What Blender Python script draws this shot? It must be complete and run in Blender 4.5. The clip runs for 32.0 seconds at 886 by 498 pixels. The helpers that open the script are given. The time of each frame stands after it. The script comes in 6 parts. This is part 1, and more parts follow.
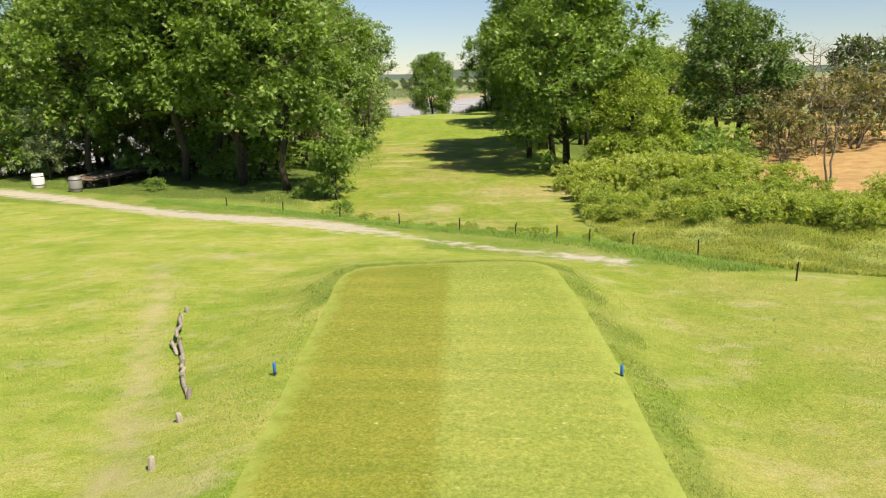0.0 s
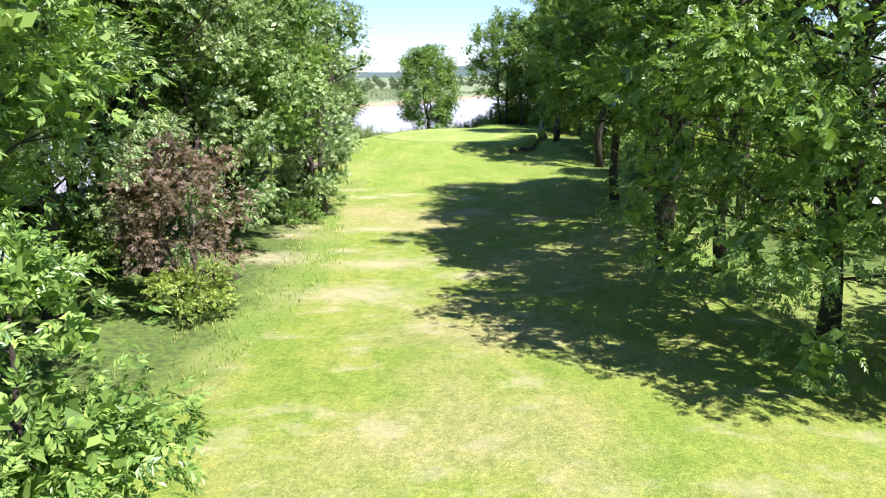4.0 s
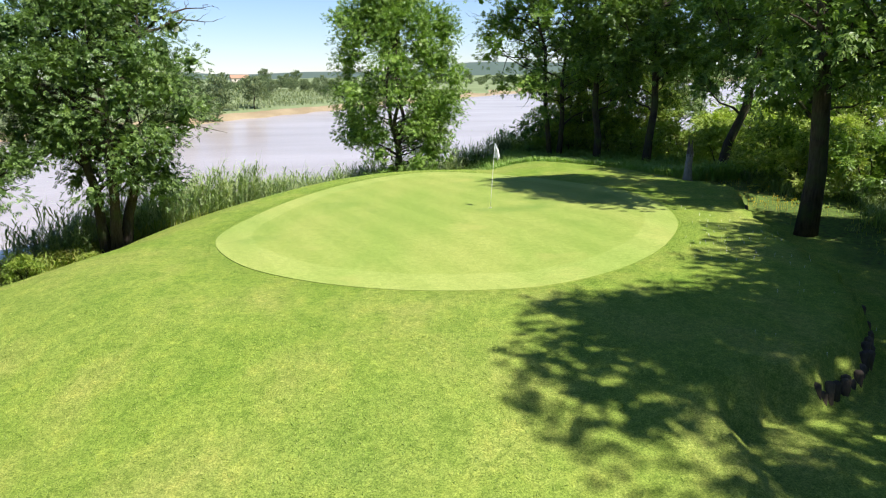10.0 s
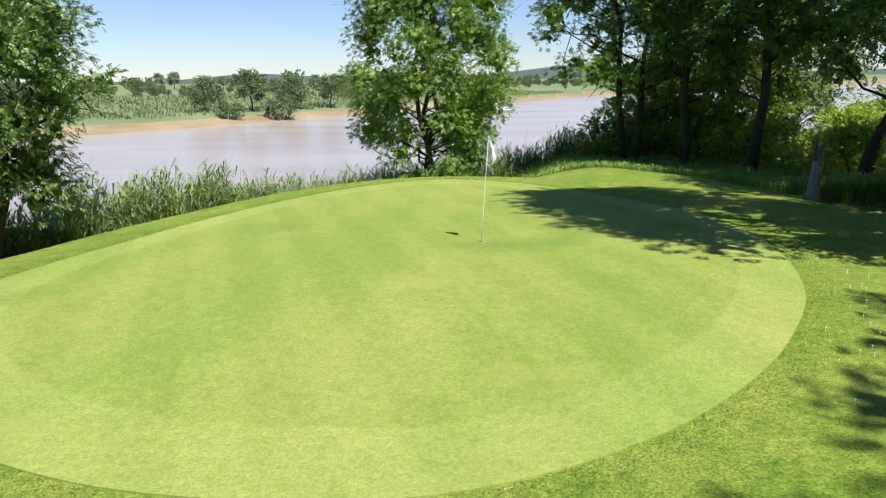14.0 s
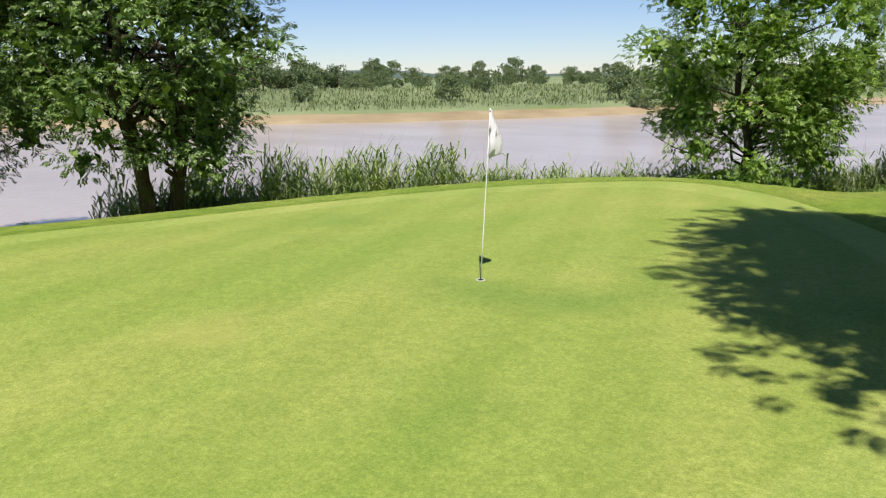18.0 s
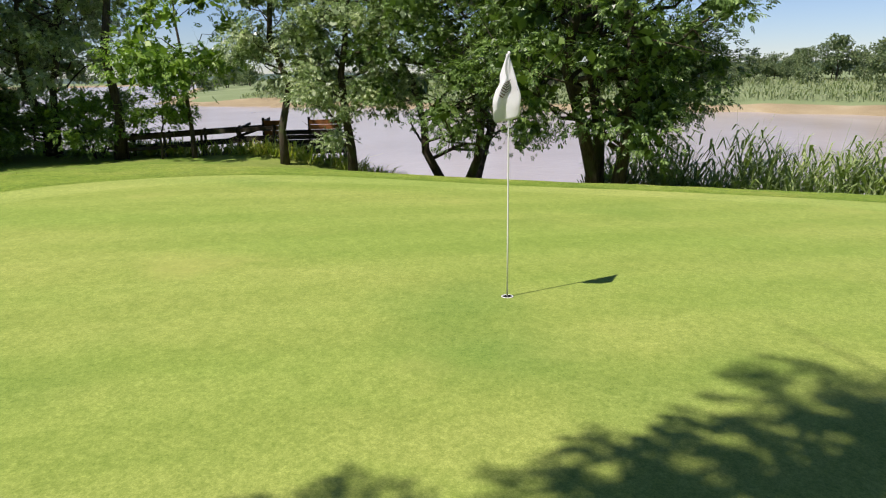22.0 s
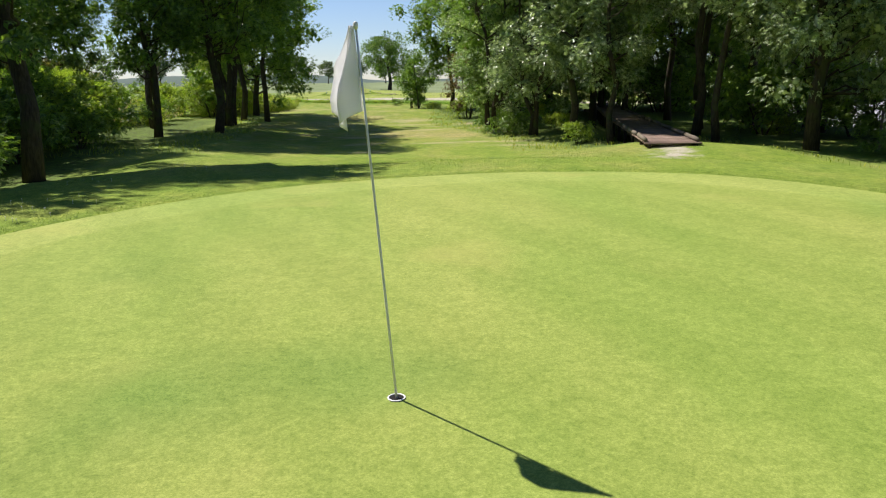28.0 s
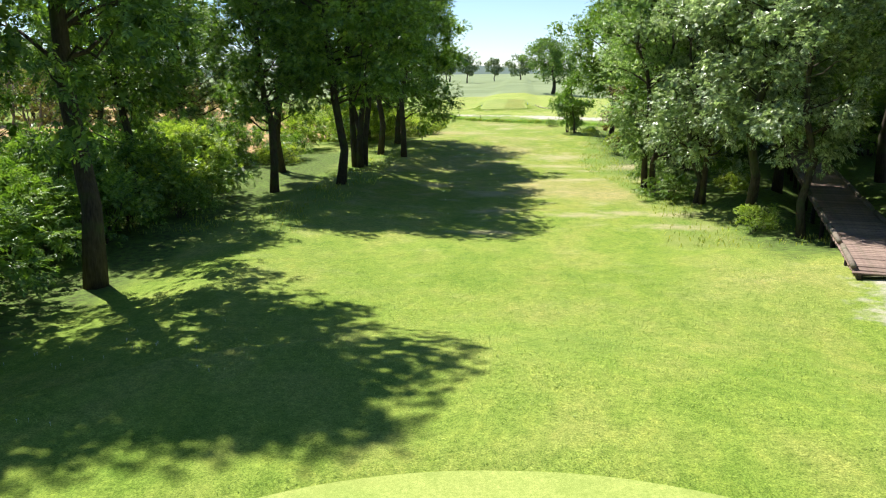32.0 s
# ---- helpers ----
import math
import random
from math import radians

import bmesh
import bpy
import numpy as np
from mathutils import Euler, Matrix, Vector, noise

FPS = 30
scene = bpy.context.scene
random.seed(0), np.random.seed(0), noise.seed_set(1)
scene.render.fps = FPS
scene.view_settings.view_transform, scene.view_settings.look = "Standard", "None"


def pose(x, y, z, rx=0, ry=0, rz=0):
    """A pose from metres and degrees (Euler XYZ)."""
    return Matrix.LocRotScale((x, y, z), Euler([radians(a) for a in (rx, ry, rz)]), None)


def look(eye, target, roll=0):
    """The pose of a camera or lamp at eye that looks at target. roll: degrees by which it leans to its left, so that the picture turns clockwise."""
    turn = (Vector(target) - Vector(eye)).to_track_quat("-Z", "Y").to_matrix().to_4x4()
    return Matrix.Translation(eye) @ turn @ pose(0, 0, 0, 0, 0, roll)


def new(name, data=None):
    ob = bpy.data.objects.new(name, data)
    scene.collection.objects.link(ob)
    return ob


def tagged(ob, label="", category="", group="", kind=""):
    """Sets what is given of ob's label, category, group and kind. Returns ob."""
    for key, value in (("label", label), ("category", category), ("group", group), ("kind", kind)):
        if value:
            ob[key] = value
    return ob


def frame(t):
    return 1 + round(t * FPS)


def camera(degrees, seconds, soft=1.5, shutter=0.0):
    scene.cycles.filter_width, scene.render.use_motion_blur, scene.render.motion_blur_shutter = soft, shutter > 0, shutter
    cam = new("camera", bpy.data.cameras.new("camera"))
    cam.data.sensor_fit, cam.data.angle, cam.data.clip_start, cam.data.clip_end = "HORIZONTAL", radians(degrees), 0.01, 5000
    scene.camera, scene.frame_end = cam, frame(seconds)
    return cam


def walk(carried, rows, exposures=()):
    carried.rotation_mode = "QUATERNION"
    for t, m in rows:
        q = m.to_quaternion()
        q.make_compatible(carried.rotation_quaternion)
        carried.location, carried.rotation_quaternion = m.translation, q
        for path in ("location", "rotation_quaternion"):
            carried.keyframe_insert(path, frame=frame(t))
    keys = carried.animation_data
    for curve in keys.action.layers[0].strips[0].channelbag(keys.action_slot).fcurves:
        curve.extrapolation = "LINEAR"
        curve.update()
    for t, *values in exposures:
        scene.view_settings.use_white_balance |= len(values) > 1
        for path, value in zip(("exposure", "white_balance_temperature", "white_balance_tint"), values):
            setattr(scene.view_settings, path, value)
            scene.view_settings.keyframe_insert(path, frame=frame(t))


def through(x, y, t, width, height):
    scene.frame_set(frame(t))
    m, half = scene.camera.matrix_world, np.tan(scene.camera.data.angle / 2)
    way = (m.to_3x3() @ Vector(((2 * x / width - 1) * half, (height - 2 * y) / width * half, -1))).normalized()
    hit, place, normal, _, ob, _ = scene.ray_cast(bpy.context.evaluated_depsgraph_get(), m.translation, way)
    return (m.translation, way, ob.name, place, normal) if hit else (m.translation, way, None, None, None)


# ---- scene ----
cam = camera(63.10, 32.0, soft=1.15)
# seconds, place, then yaw to the left, pitch and roll in degrees
PATH = [
    (0.0, 2.855, -34.056, 5.446, 1.57, -13.32, -1.02),
    (0.5, 2.807, -31.035, 5.633, 1.69, -13.34, -1.10),
    (1.0, 2.679, -27.731, 5.784, 1.68, -13.35, -1.11),
    (1.5, 2.512, -24.177, 5.885, 1.61, -13.39, -1.03),
    (2.0, 2.367, -20.302, 5.939, 1.53, -13.44, -0.92),
    (2.5, 2.230, -16.132, 5.911, 1.46, -13.48, -0.87),
    (4.5, 0.511, 4.322, 5.826, 0.61, -13.48, -0.78),
    (5.0, 0.434, 9.731, 5.724, 0.62, -13.53, -0.84),
    (5.5, 0.336, 15.133, 5.617, 0.63, -13.56, -0.94),
    (6.0, 0.259, 20.579, 5.466, 0.66, -13.53, -0.99),
    (6.5, 0.174, 25.786, 5.218, 0.59, -13.45, -0.97),
    (7.0, 0.135, 30.801, 5.044, 0.56, -13.40, -1.03),
    (7.5, 0.036, 35.730, 4.866, 0.31, -13.27, -1.14),
    (8.0, -0.115, 39.904, 4.650, -0.04, -13.24, -1.08),
    (8.5, -0.210, 43.454, 4.619, -0.45, -13.34, -1.00),
    (9.0, -0.152, 46.485, 4.551, -0.50, -13.42, -1.06),
    (9.5, -0.165, 49.039, 4.388, -0.64, -13.44, -1.06),
    (10.0, -0.108, 51.181, 4.280, -0.77, -13.50, -1.00),
    (10.5, 0.060, 52.876, 4.145, -0.87, -13.51, -0.98),
    (11.0, 0.382, 54.117, 3.951, -0.90, -13.38, -1.02),
    (11.5, 0.814, 55.285, 3.773, -0.93, -13.28, -1.06),
    (12.0, 1.220, 56.344, 3.541, -0.38, -13.21, -1.06),
    (12.5, 1.589, 57.346, 3.350, 1.25, -13.11, -1.07),
    (13.0, 1.994, 58.400, 3.263, 2.92, -13.03, -1.01),
    (13.5, 2.390, 59.458, 3.228, 4.87, -13.04, -0.82),
    (15.5, 3.953, 62.562, 3.088, 14.15, -13.31, -0.95),
    (16.0, 4.667, 63.567, 2.920, 18.09, -13.16, -0.77),
    (16.5, 5.426, 64.642, 2.856, 22.76, -13.28, -0.84),
    (17.0, 6.131, 65.702, 2.739, 28.88, -13.31, -0.88),
    (17.5, 6.710, 66.771, 2.606, 35.15, -13.26, -0.86),
    (18.0, 7.236, 67.840, 2.476, 41.46, -13.29, -0.82),
    (18.5, 7.699, 68.901, 2.381, 47.99, -13.37, -0.63),
    (19.0, 8.009, 69.856, 2.325, 54.59, -13.47, -0.58),
    (19.5, 8.173, 70.714, 2.257, 61.43, -13.52, -0.77),
    (20.0, 8.274, 71.511, 2.183, 68.51, -13.53, -0.90),
    (20.5, 8.246, 72.315, 2.078, 74.92, -13.47, -0.91),
    (21.0, 8.268, 73.108, 2.026, 81.53, -13.44, -0.85),
    (21.5, 8.222, 73.912, 1.974, 88.27, -13.39, -0.80),
    (22.0, 8.036, 74.624, 1.928, 94.56, -13.37, -0.84),
    (22.5, 7.735, 75.207, 1.874, 101.03, -13.32, -0.89),
    (23.0, 7.412, 75.670, 1.874, 107.75, -13.34, -0.90),
    (23.5, 7.000, 76.060, 1.838, 114.66, -13.32, -0.90),
    (24.0, 6.578, 76.454, 1.835, 120.67, -13.31, -0.91),
    (24.5, 6.063, 76.812, 1.833, 126.38, -13.30, -0.88),
    (25.0, 5.468, 77.184, 1.825, 132.79, -13.28, -0.85),
    (25.5, 4.861, 77.511, 1.813, 139.41, -13.28, -0.83),
    (26.0, 4.291, 77.806, 1.819, 146.41, -13.31, -0.81),
    (26.5, 3.674, 78.060, 1.806, 153.61, -13.28, -0.87),
    (28.5, 1.510, 78.728, 1.830, 178.50, -13.09, -1.05),
    (29.0, 1.095, 78.738, 1.843, 182.70, -13.12, -1.20),
    (29.5, 0.725, 78.652, 1.882, 185.38, -13.17, -1.26),
    (30.0, 0.458, 78.300, 2.304, 186.33, -13.22, -1.20),
    (30.5, 0.230, 77.620, 2.850, 186.37, -13.29, -1.11),
    (31.0, 0.290, 76.338, 3.400, 186.36, -13.39, -0.99),
    (31.5, 0.300, 74.656, 4.116, 186.36, -13.52, -0.86),
    (32.0, 0.254, 72.792, 4.649, 186.34, -13.67, -0.73),
]


def aim(row):
    t, x, y, z, yaw, pitch, roll = row
    a, b = radians(yaw), radians(pitch)
    ahead = Vector((-math.sin(a) * math.cos(b), math.cos(a) * math.cos(b), math.sin(b)))
    return t, look((x, y, z), Vector((x, y, z)) + ahead, roll)


EXPOSURES = [(0.0, 0.62, 7600, 11), (2.0, 0.78, 7300, 13), (2.5, 0.88, 6900, 14), (4.5, 1.46, 5500, 28), (6.0, 1.54, 5300, 29), (7.5, 1.06, 5800, 17), (8.2, 0.84, 6000, 15), (9.0, 0.82, 6150, 15), (11.0, 0.84, 6250, 13),
             (13.0, 0.70, 6250, 12), (16.0, 0.48, 6350, 13), (18.5, 0.42, 6450, 15), (21.0, 0.40, 6450, 17), (25.0, 0.46, 6450, 16), (28.5, 0.48, 6500, 14), (30.0, 0.54, 6400, 13), (31.0, 0.64, 6400, 13), (32.0, 1.02, 6300, 11)]
walk(cam, [aim(r) for r in PATH], EXPOSURES)

# ---- sky and sun ----
SUN_AZ, SUN_EL = radians(136.5), radians(54.5)   # azimuth from +y towards +x
world = bpy.data.worlds.new("sky")
scene.world = world
world.use_nodes = True
wn = world.node_tree.nodes
sky = wn.new("ShaderNodeTexSky")
sky.sky_type, sky.sun_disc = "NISHITA", False
sky.sun_elevation, sky.sun_rotation = SUN_EL, SUN_AZ
sky.air_density, sky.dust_density, sky.ozone_density = 1.0, 0.02, 3.2
tint = wn.new("ShaderNodeMix")
tint.data_type, tint.blend_type = "RGBA", "MULTIPLY"
tint.inputs[0].default_value, tint.inputs[7].default_value = 1.0, (0.90, 0.97, 1.14, 1)
world.node_tree.links.new(sky.outputs[0], tint.inputs[6])
world.node_tree.links.new(tint.outputs[2], wn["Background"].inputs[0])
wn["Background"].inputs[1].default_value = 0.070
sun = new("sun", bpy.data.lights.new("sun", "SUN"))
sun.data.energy, sun.data.angle, sun.data.color = 5.0, radians(0.55), (1.0, 0.95, 0.86)
sun_dir = Vector((math.sin(SUN_AZ) * math.cos(SUN_EL), math.cos(SUN_AZ) * math.cos(SUN_EL), math.sin(SUN_EL)))
sun.matrix_world = look(sun_dir * 60, (0, 0, 0))


# ---- materials ----
class Shade:
    """A node material in the making."""

    def __init__(self, name):
        self.mat = bpy.data.materials.new(name)
        self.mat.use_nodes = True
        self.tree = self.mat.node_tree
        self.bsdf = self.tree.nodes["Principled BSDF"]
        self.coord = self.node("ShaderNodeTexCoord").outputs["Object"]

    def node(self, kind, **values):
        n = self.tree.nodes.new(kind)
        for key, v in values.items():
            n.inputs[key].default_value = v
        return n

    def link(self, a, b):
        self.tree.links.new(a, b)

    def noise(self, scale, detail=4.0, rough=0.6, squash=None, shift=0.0):
        n = self.node("ShaderNodeTexNoise", Scale=scale, Detail=detail, Roughness=rough)
        m = self.node("ShaderNodeMapping")
        m.inputs["Location"].default_value = (shift, shift * 0.7, 0)
        if squash:
            m.inputs["Scale"].default_value = squash
        self.link(self.coord, m.inputs[0])
        self.link(m.outputs[0], n.inputs["Vector"])
        return n.outputs[0]

    def ramp(self, fac, stops):
        r = self.tree.nodes.new("ShaderNodeValToRGB")
        e = r.color_ramp.elements
        while len(e) < len(stops):
            e.new(0.5)
        for k, (p, c) in enumerate(stops):
            e[k].position = p
            e[k].color = (*c, 1) if len(c) == 3 else c
        self.link(fac, r.inputs[0])
        return r.outputs[0]

    def mix(self, fac, a, b, how="MIX"):
        m = self.tree.nodes.new("ShaderNodeMix")
        m.data_type, m.blend_type = "RGBA", how
        for value, slot in ((fac, 0), (a, 6), (b, 7)):
            if isinstance(value, (int, float)):
                m.inputs[slot].default_value = value
            elif isinstance(value, tuple):
                m.inputs[slot].default_value = (*value, 1)
            else:
                self.link(value, m.inputs[slot])
        return m.outputs[2]

    def math(self, how, a, b=0.0):
        m = self.tree.nodes.new("ShaderNodeMath")
        m.operation = how
        for k, value in enumerate((a, b)):
            if isinstance(value, (int, float)):
                m.inputs[k].default_value = value
            else:
                self.link(value, m.inputs[k])
        return m.outputs[0]

    def field(self, name):
        a = self.tree.nodes.new("ShaderNodeAttribute")
        a.attribute_name = name
        return a.outputs["Fac"]

    def bump(self, height, strength, distance=0.03):
        b = self.node("ShaderNodeBump", Strength=strength, Distance=distance)
        self.link(height, b.inputs["Height"])
        self.link(b.outputs[0], self.bsdf.inputs["Normal"])

    def done(self, colour, rough=0.8, metal=0.0, spec=0.3):
        if isinstance(colour, tuple):
            self.bsdf.inputs["Base Color"].default_value = (*colour, 1)
        else:
            self.link(colour, self.bsdf.inputs["Base Color"])
        self.bsdf.inputs["Roughness"].default_value = rough
        self.bsdf.inputs["Metallic"].default_value = metal
        self.bsdf.inputs["Specular IOR Level"].default_value = spec
        return self.mat


def lerp_step(s, fac, low, high):
    r = s.tree.nodes.new("ShaderNodeMapRange")
    r.interpolation_type = "SMOOTHSTEP"
    r.inputs[1].default_value, r.inputs[2].default_value = low, high
    s.link(fac, r.inputs[0])
    return r.outputs[0]


def wobble(s, name, scale, amount):
    """A signed distance with an uneven edge."""
    return s.math("ADD", s.field(name), s.math("MULTIPLY", s.math("SUBTRACT", s.noise(scale, 3), 0.5), amount))


def ground_material():
    s = Shade("ground_cover")
    fine = s.noise(38.0, 5, 0.75)
    blades = s.noise(9.0, 5, 0.75, shift=3)
    patch = s.noise(0.55, 4, 0.6, squash=(1, 0.6, 1))
    wide = s.noise(0.13, 3, 0.55, shift=9)
    mown = s.ramp(patch, [(0.25, (0.180, 0.290, 0.044)), (0.5, (0.250, 0.345, 0.066)), (0.75, (0.335, 0.370, 0.105))])
    mown = s.mix(s.math("MULTIPLY", s.ramp(wide, [(0.48, (0, 0, 0)), (0.68, (1, 1, 1))]), s.math("ADD", 0.12, s.math("MULTIPLY", s.field("dry"), 0.8))), mown, (0.40, 0.38, 0.19))
    mown = s.mix(0.75, mown, s.ramp(blades, [(0.38, (0.60, 0.66, 0.50)), (0.62, (1.10, 1.06, 1.0))]), "MULTIPLY")
    mown = s.mix(0.8, mown, s.ramp(fine, [(0.38, (0.36, 0.42, 0.28)), (0.62, (1.25, 1.2, 1.1))]), "MULTIPLY")
    mottle = s.noise(2.6, 5, 0.7, squash=(1, 0.75, 1), shift=14)
    mown = s.mix(0.85, mown, s.ramp(mottle, [(0.30, (0.66, 0.74, 0.58)), (0.5, (0.98, 0.98, 0.95)), (0.70, (1.22, 1.10, 1.05))]), "MULTIPLY")
    mown = s.mix(s.math("MULTIPLY", s.field("dry"), 0.4), mown, s.mix(1.0, mown, (1.16, 0.98, 0.95), "MULTIPLY"))
    mown = s.mix(s.math("SUBTRACT", 1.0, s.field("dry")), mown, s.mix(1.0, mown, (1.06, 1.06, 1.04), "MULTIPLY"))
    meadow = s.ramp(s.noise(0.55, 5, 0.65, squash=(0.7, 1.2, 1), shift=21), [(0.30, (0.190, 0.285, 0.040)), (0.5, (0.295, 0.350, 0.072)), (0.72, (0.400, 0.390, 0.130))])
    meadow = s.mix(0.8, meadow, s.ramp(s.noise(3.4, 6, 0.75, squash=(0.7, 1.2, 1), shift=8), [(0.32, (0.70, 0.80, 0.55)), (0.5, (1.0, 1.0, 1.0)), (0.68, (1.14, 1.06, 1.25))]), "MULTIPLY")
    meadow = s.mix(0.7, meadow, s.ramp(fine, [(0.36, (0.40, 0.50, 0.30)), (0.62, (1.22, 1.18, 1.10))]), "MULTIPLY")
    wisp = s.ramp(s.noise(1.3, 6, 0.75, squash=(0.55, 1.3, 1), shift=33), [(0.58, (0, 0, 0)), (0.74, (0.6, 0.6, 0.6))])
    meadow = s.mix(wisp, meadow, s.mix(fine, (0.40, 0.35, 0.16), (0.52, 0.47, 0.27)))
    mown = s.mix(s.field("meadow"), mown, meadow)
    straw = s.ramp(s.noise(0.9, 4, 0.65, squash=(0.7, 1.1, 1), shift=5), [(0.54, (0, 0, 0)), (0.82, (0.75, 0.75, 0.75))])
    mown = s.mix(s.math("MULTIPLY", straw, s.field("dry")), mown, s.mix(fine, (0.40, 0.33, 0.18), (0.52, 0.46, 0.30)))
    rough = s.ramp(blades, [(0.3, (0.075, 0.125, 0.020)), (0.55, (0.165, 0.250, 0.038)), (0.75, (0.290, 0.320, 0.075))])
    rough = s.mix(s.ramp(patch, [(0.4, (0, 0, 0)), (0.75, (1, 1, 1))]), rough, s.mix(fine, (0.16, 0.22, 0.038), (0.34, 0.33, 0.11)))
    litter = s.ramp(s.noise(5.0, 5, 0.7, shift=2), [(0.3, (0.06, 0.052, 0.026)), (0.5, (0.095, 0.145, 0.03)), (0.7, (0.16, 0.235, 0.045))])
    gravel = s.ramp(s.noise(14.0, 6, 0.8), [(0.3, (0.34, 0.30, 0.21)), (0.5, (0.45, 0.41, 0.325)), (0.7, (0.57, 0.53, 0.445))])
    soil = s.ramp(s.noise(1.3, 6, 0.7), [(0.3, (0.31, 0.19, 0.080)), (0.55, (0.46, 0.305, 0.135)), (0.8, (0.55, 0.42, 0.23))])
    mud = s.ramp(s.noise(0.12, 6, 0.6, squash=(1, 1, 4)), [(0.3, (0.24, 0.185, 0.105)), (0.6, (0.335, 0.265, 0.155)), (0.8, (0.40, 0.335, 0.215))])
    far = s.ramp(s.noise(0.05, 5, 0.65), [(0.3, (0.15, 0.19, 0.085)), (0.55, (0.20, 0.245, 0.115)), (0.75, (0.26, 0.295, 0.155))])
    c = s.mix(lerp_step(s, wobble(s, "rough", 1.2, 1.6), -0.35, 0.35), mown, rough)
    c = s.mix(lerp_step(s, wobble(s, "wood", 0.8, 3.0), -0.9, 0.9), c, litter)
    c = s.mix(lerp_step(s, wobble(s, "soil", 0.7, 5.0), -0.5, 0.5), c, soil)
    tan = s.mix(fine, (0.32, 0.27, 0.13), (0.50, 0.44, 0.27))
    c = s.mix(s.math("MULTIPLY", lerp_step(s, wobble(s, "bare", 1.9, 2.0), -0.5, 1.1), 0.75), c, tan)
    c = s.mix(lerp_step(s, wobble(s, "sand", 1.7, 3.0), -0.55, 0.55), c, gravel)
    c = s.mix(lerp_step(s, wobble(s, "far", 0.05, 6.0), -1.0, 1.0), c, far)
    c = s.mix(lerp_step(s, wobble(s, "mud", 0.3, 1.5), -0.3, 0.4), c, mud)
    s.bump(s.math("ADD", fine, s.math("MULTIPLY", blades, 2.0)), 0.55, 0.05)
    return s.done(c, 0.92, 0, 0.12)


def turf_material(name, base, worn, stripe=None):
    """Short-cut turf; stripe is (axis, centre, light side, dark side)."""
    s = Shade(name)
    fine = s.noise(75.0, 6, 0.85)
    mid = s.noise(7.0, 5, 0.7, shift=4)
    patch = s.noise(0.38, 4, 0.6, squash=(1, 0.30, 1))
    c = s.mix(s.ramp(patch, [(0.36, (0, 0, 0)), (0.68, (1, 1, 1))]), base, worn)
    c = s.mix(0.6, c, s.ramp(mid, [(0.36, (0.78, 0.83, 0.68)), (0.64, (1.10, 1.07, 1.02))]), "MULTIPLY")
    c = s.mix(0.6, c, s.ramp(fine, [(0.38, (0.42, 0.50, 0.30)), (0.62, (1.22, 1.18, 1.08))]), "MULTIPLY")
    c = s.mix(0.75, c, s.ramp(s.noise(24.0, 5, 0.8, shift=17), [(0.36, (0.66, 0.72, 0.50)), (0.64, (1.16, 1.12, 1.06))]), "MULTIPLY")
    sep = s.tree.nodes.new("ShaderNodeSeparateXYZ")
    s.link(s.coord, sep.inputs[0])
    if stripe:
        edge = s.math("ADD", sep.outputs[0], s.math("MULTIPLY", s.math("SUBTRACT", s.noise(1.1, 4), 0.5), 0.16))
        side = lerp_step(s, edge, stripe - 0.16, stripe + 0.16)
        c = s.mix(s.math("SUBTRACT", 1.0, side), c, (0.84, 0.79, 0.60), "MULTIPLY")
        band = s.noise(1.0, 4, 0.6, squash=(0.25, 2.4, 1), shift=27)
        c = s.mix(0.7, c, s.ramp(band, [(0.34, (0.82, 0.90, 0.82)), (0.66, (1.15, 1.09, 1.12))]), "MULTIPLY")
        c = s.mix(0.9, c, s.ramp(s.noise(15.0, 6, 0.85, shift=41), [(0.36, (0.55, 0.64, 0.40)), (0.52, (1.0, 1.0, 1.0)), (0.66, (1.30, 1.24, 1.25))]), "MULTIPLY")
        c = s.mix(lerp_step(s, s.noise(6.0, 5, 0.8, shift=53), 0.60, 0.70), c, (0.44, 0.43, 0.17))
        soft = s.math("ADD", s.field("edge"), s.math("MULTIPLY", s.math("SUBTRACT", s.noise(2.2, 5, 0.7, shift=12), 0.5), 1.1))
        c = s.mix(lerp_step(s, soft, 0.40, -0.1), c, s.mix(mid, (0.17, 0.25, 0.040), (0.33, 0.36, 0.090)))
    else:
        wave = s.math("SINE", s.math("MULTIPLY", s.math("ADD", sep.outputs[0], s.math("MULTIPLY", sep.outputs[1], 0.45)), 4.4))
        c = s.mix(lerp_step(s, wave, -0.5, 0.5), c, s.mix(0.5, c, (0.86, 0.90, 0.82), "MULTIPLY"))
        ring = s.math("ADD", s.field("ring"), s.math("MULTIPLY", s.math("SUBTRACT", s.noise(0.8, 3), 0.5), 0.025))
        c = s.mix(s.math("MULTIPLY", lerp_step(s, ring, 0.865, 0.880), 0.7), c, s.mix(1.0, c, (1.20, 1.15, 1.35), "MULTIPLY"))
        rust = s.noise(0.35, 4, 0.6, shift=47)
        c = s.mix(s.ramp(rust, [(0.58, (0, 0, 0)), (0.76, (0.6, 0.6, 0.6))]), c, s.mix(fine, (0.32, 0.31, 0.08), (0.42, 0.41, 0.12)))
        spots = s.noise(0.22, 3, 0.5, shift=31)
        c = s.mix(s.ramp(spots, [(0.60, (0, 0, 0)), (0.72, (1, 1, 1))]), c, s.mix(1.0, c, (0.66, 0.80, 0.70), "MULTIPLY"))
    s.bump(s.math("ADD", fine, mid), 0.3, 0.012)
    return s.done(c, 0.85, 0, 0.15)


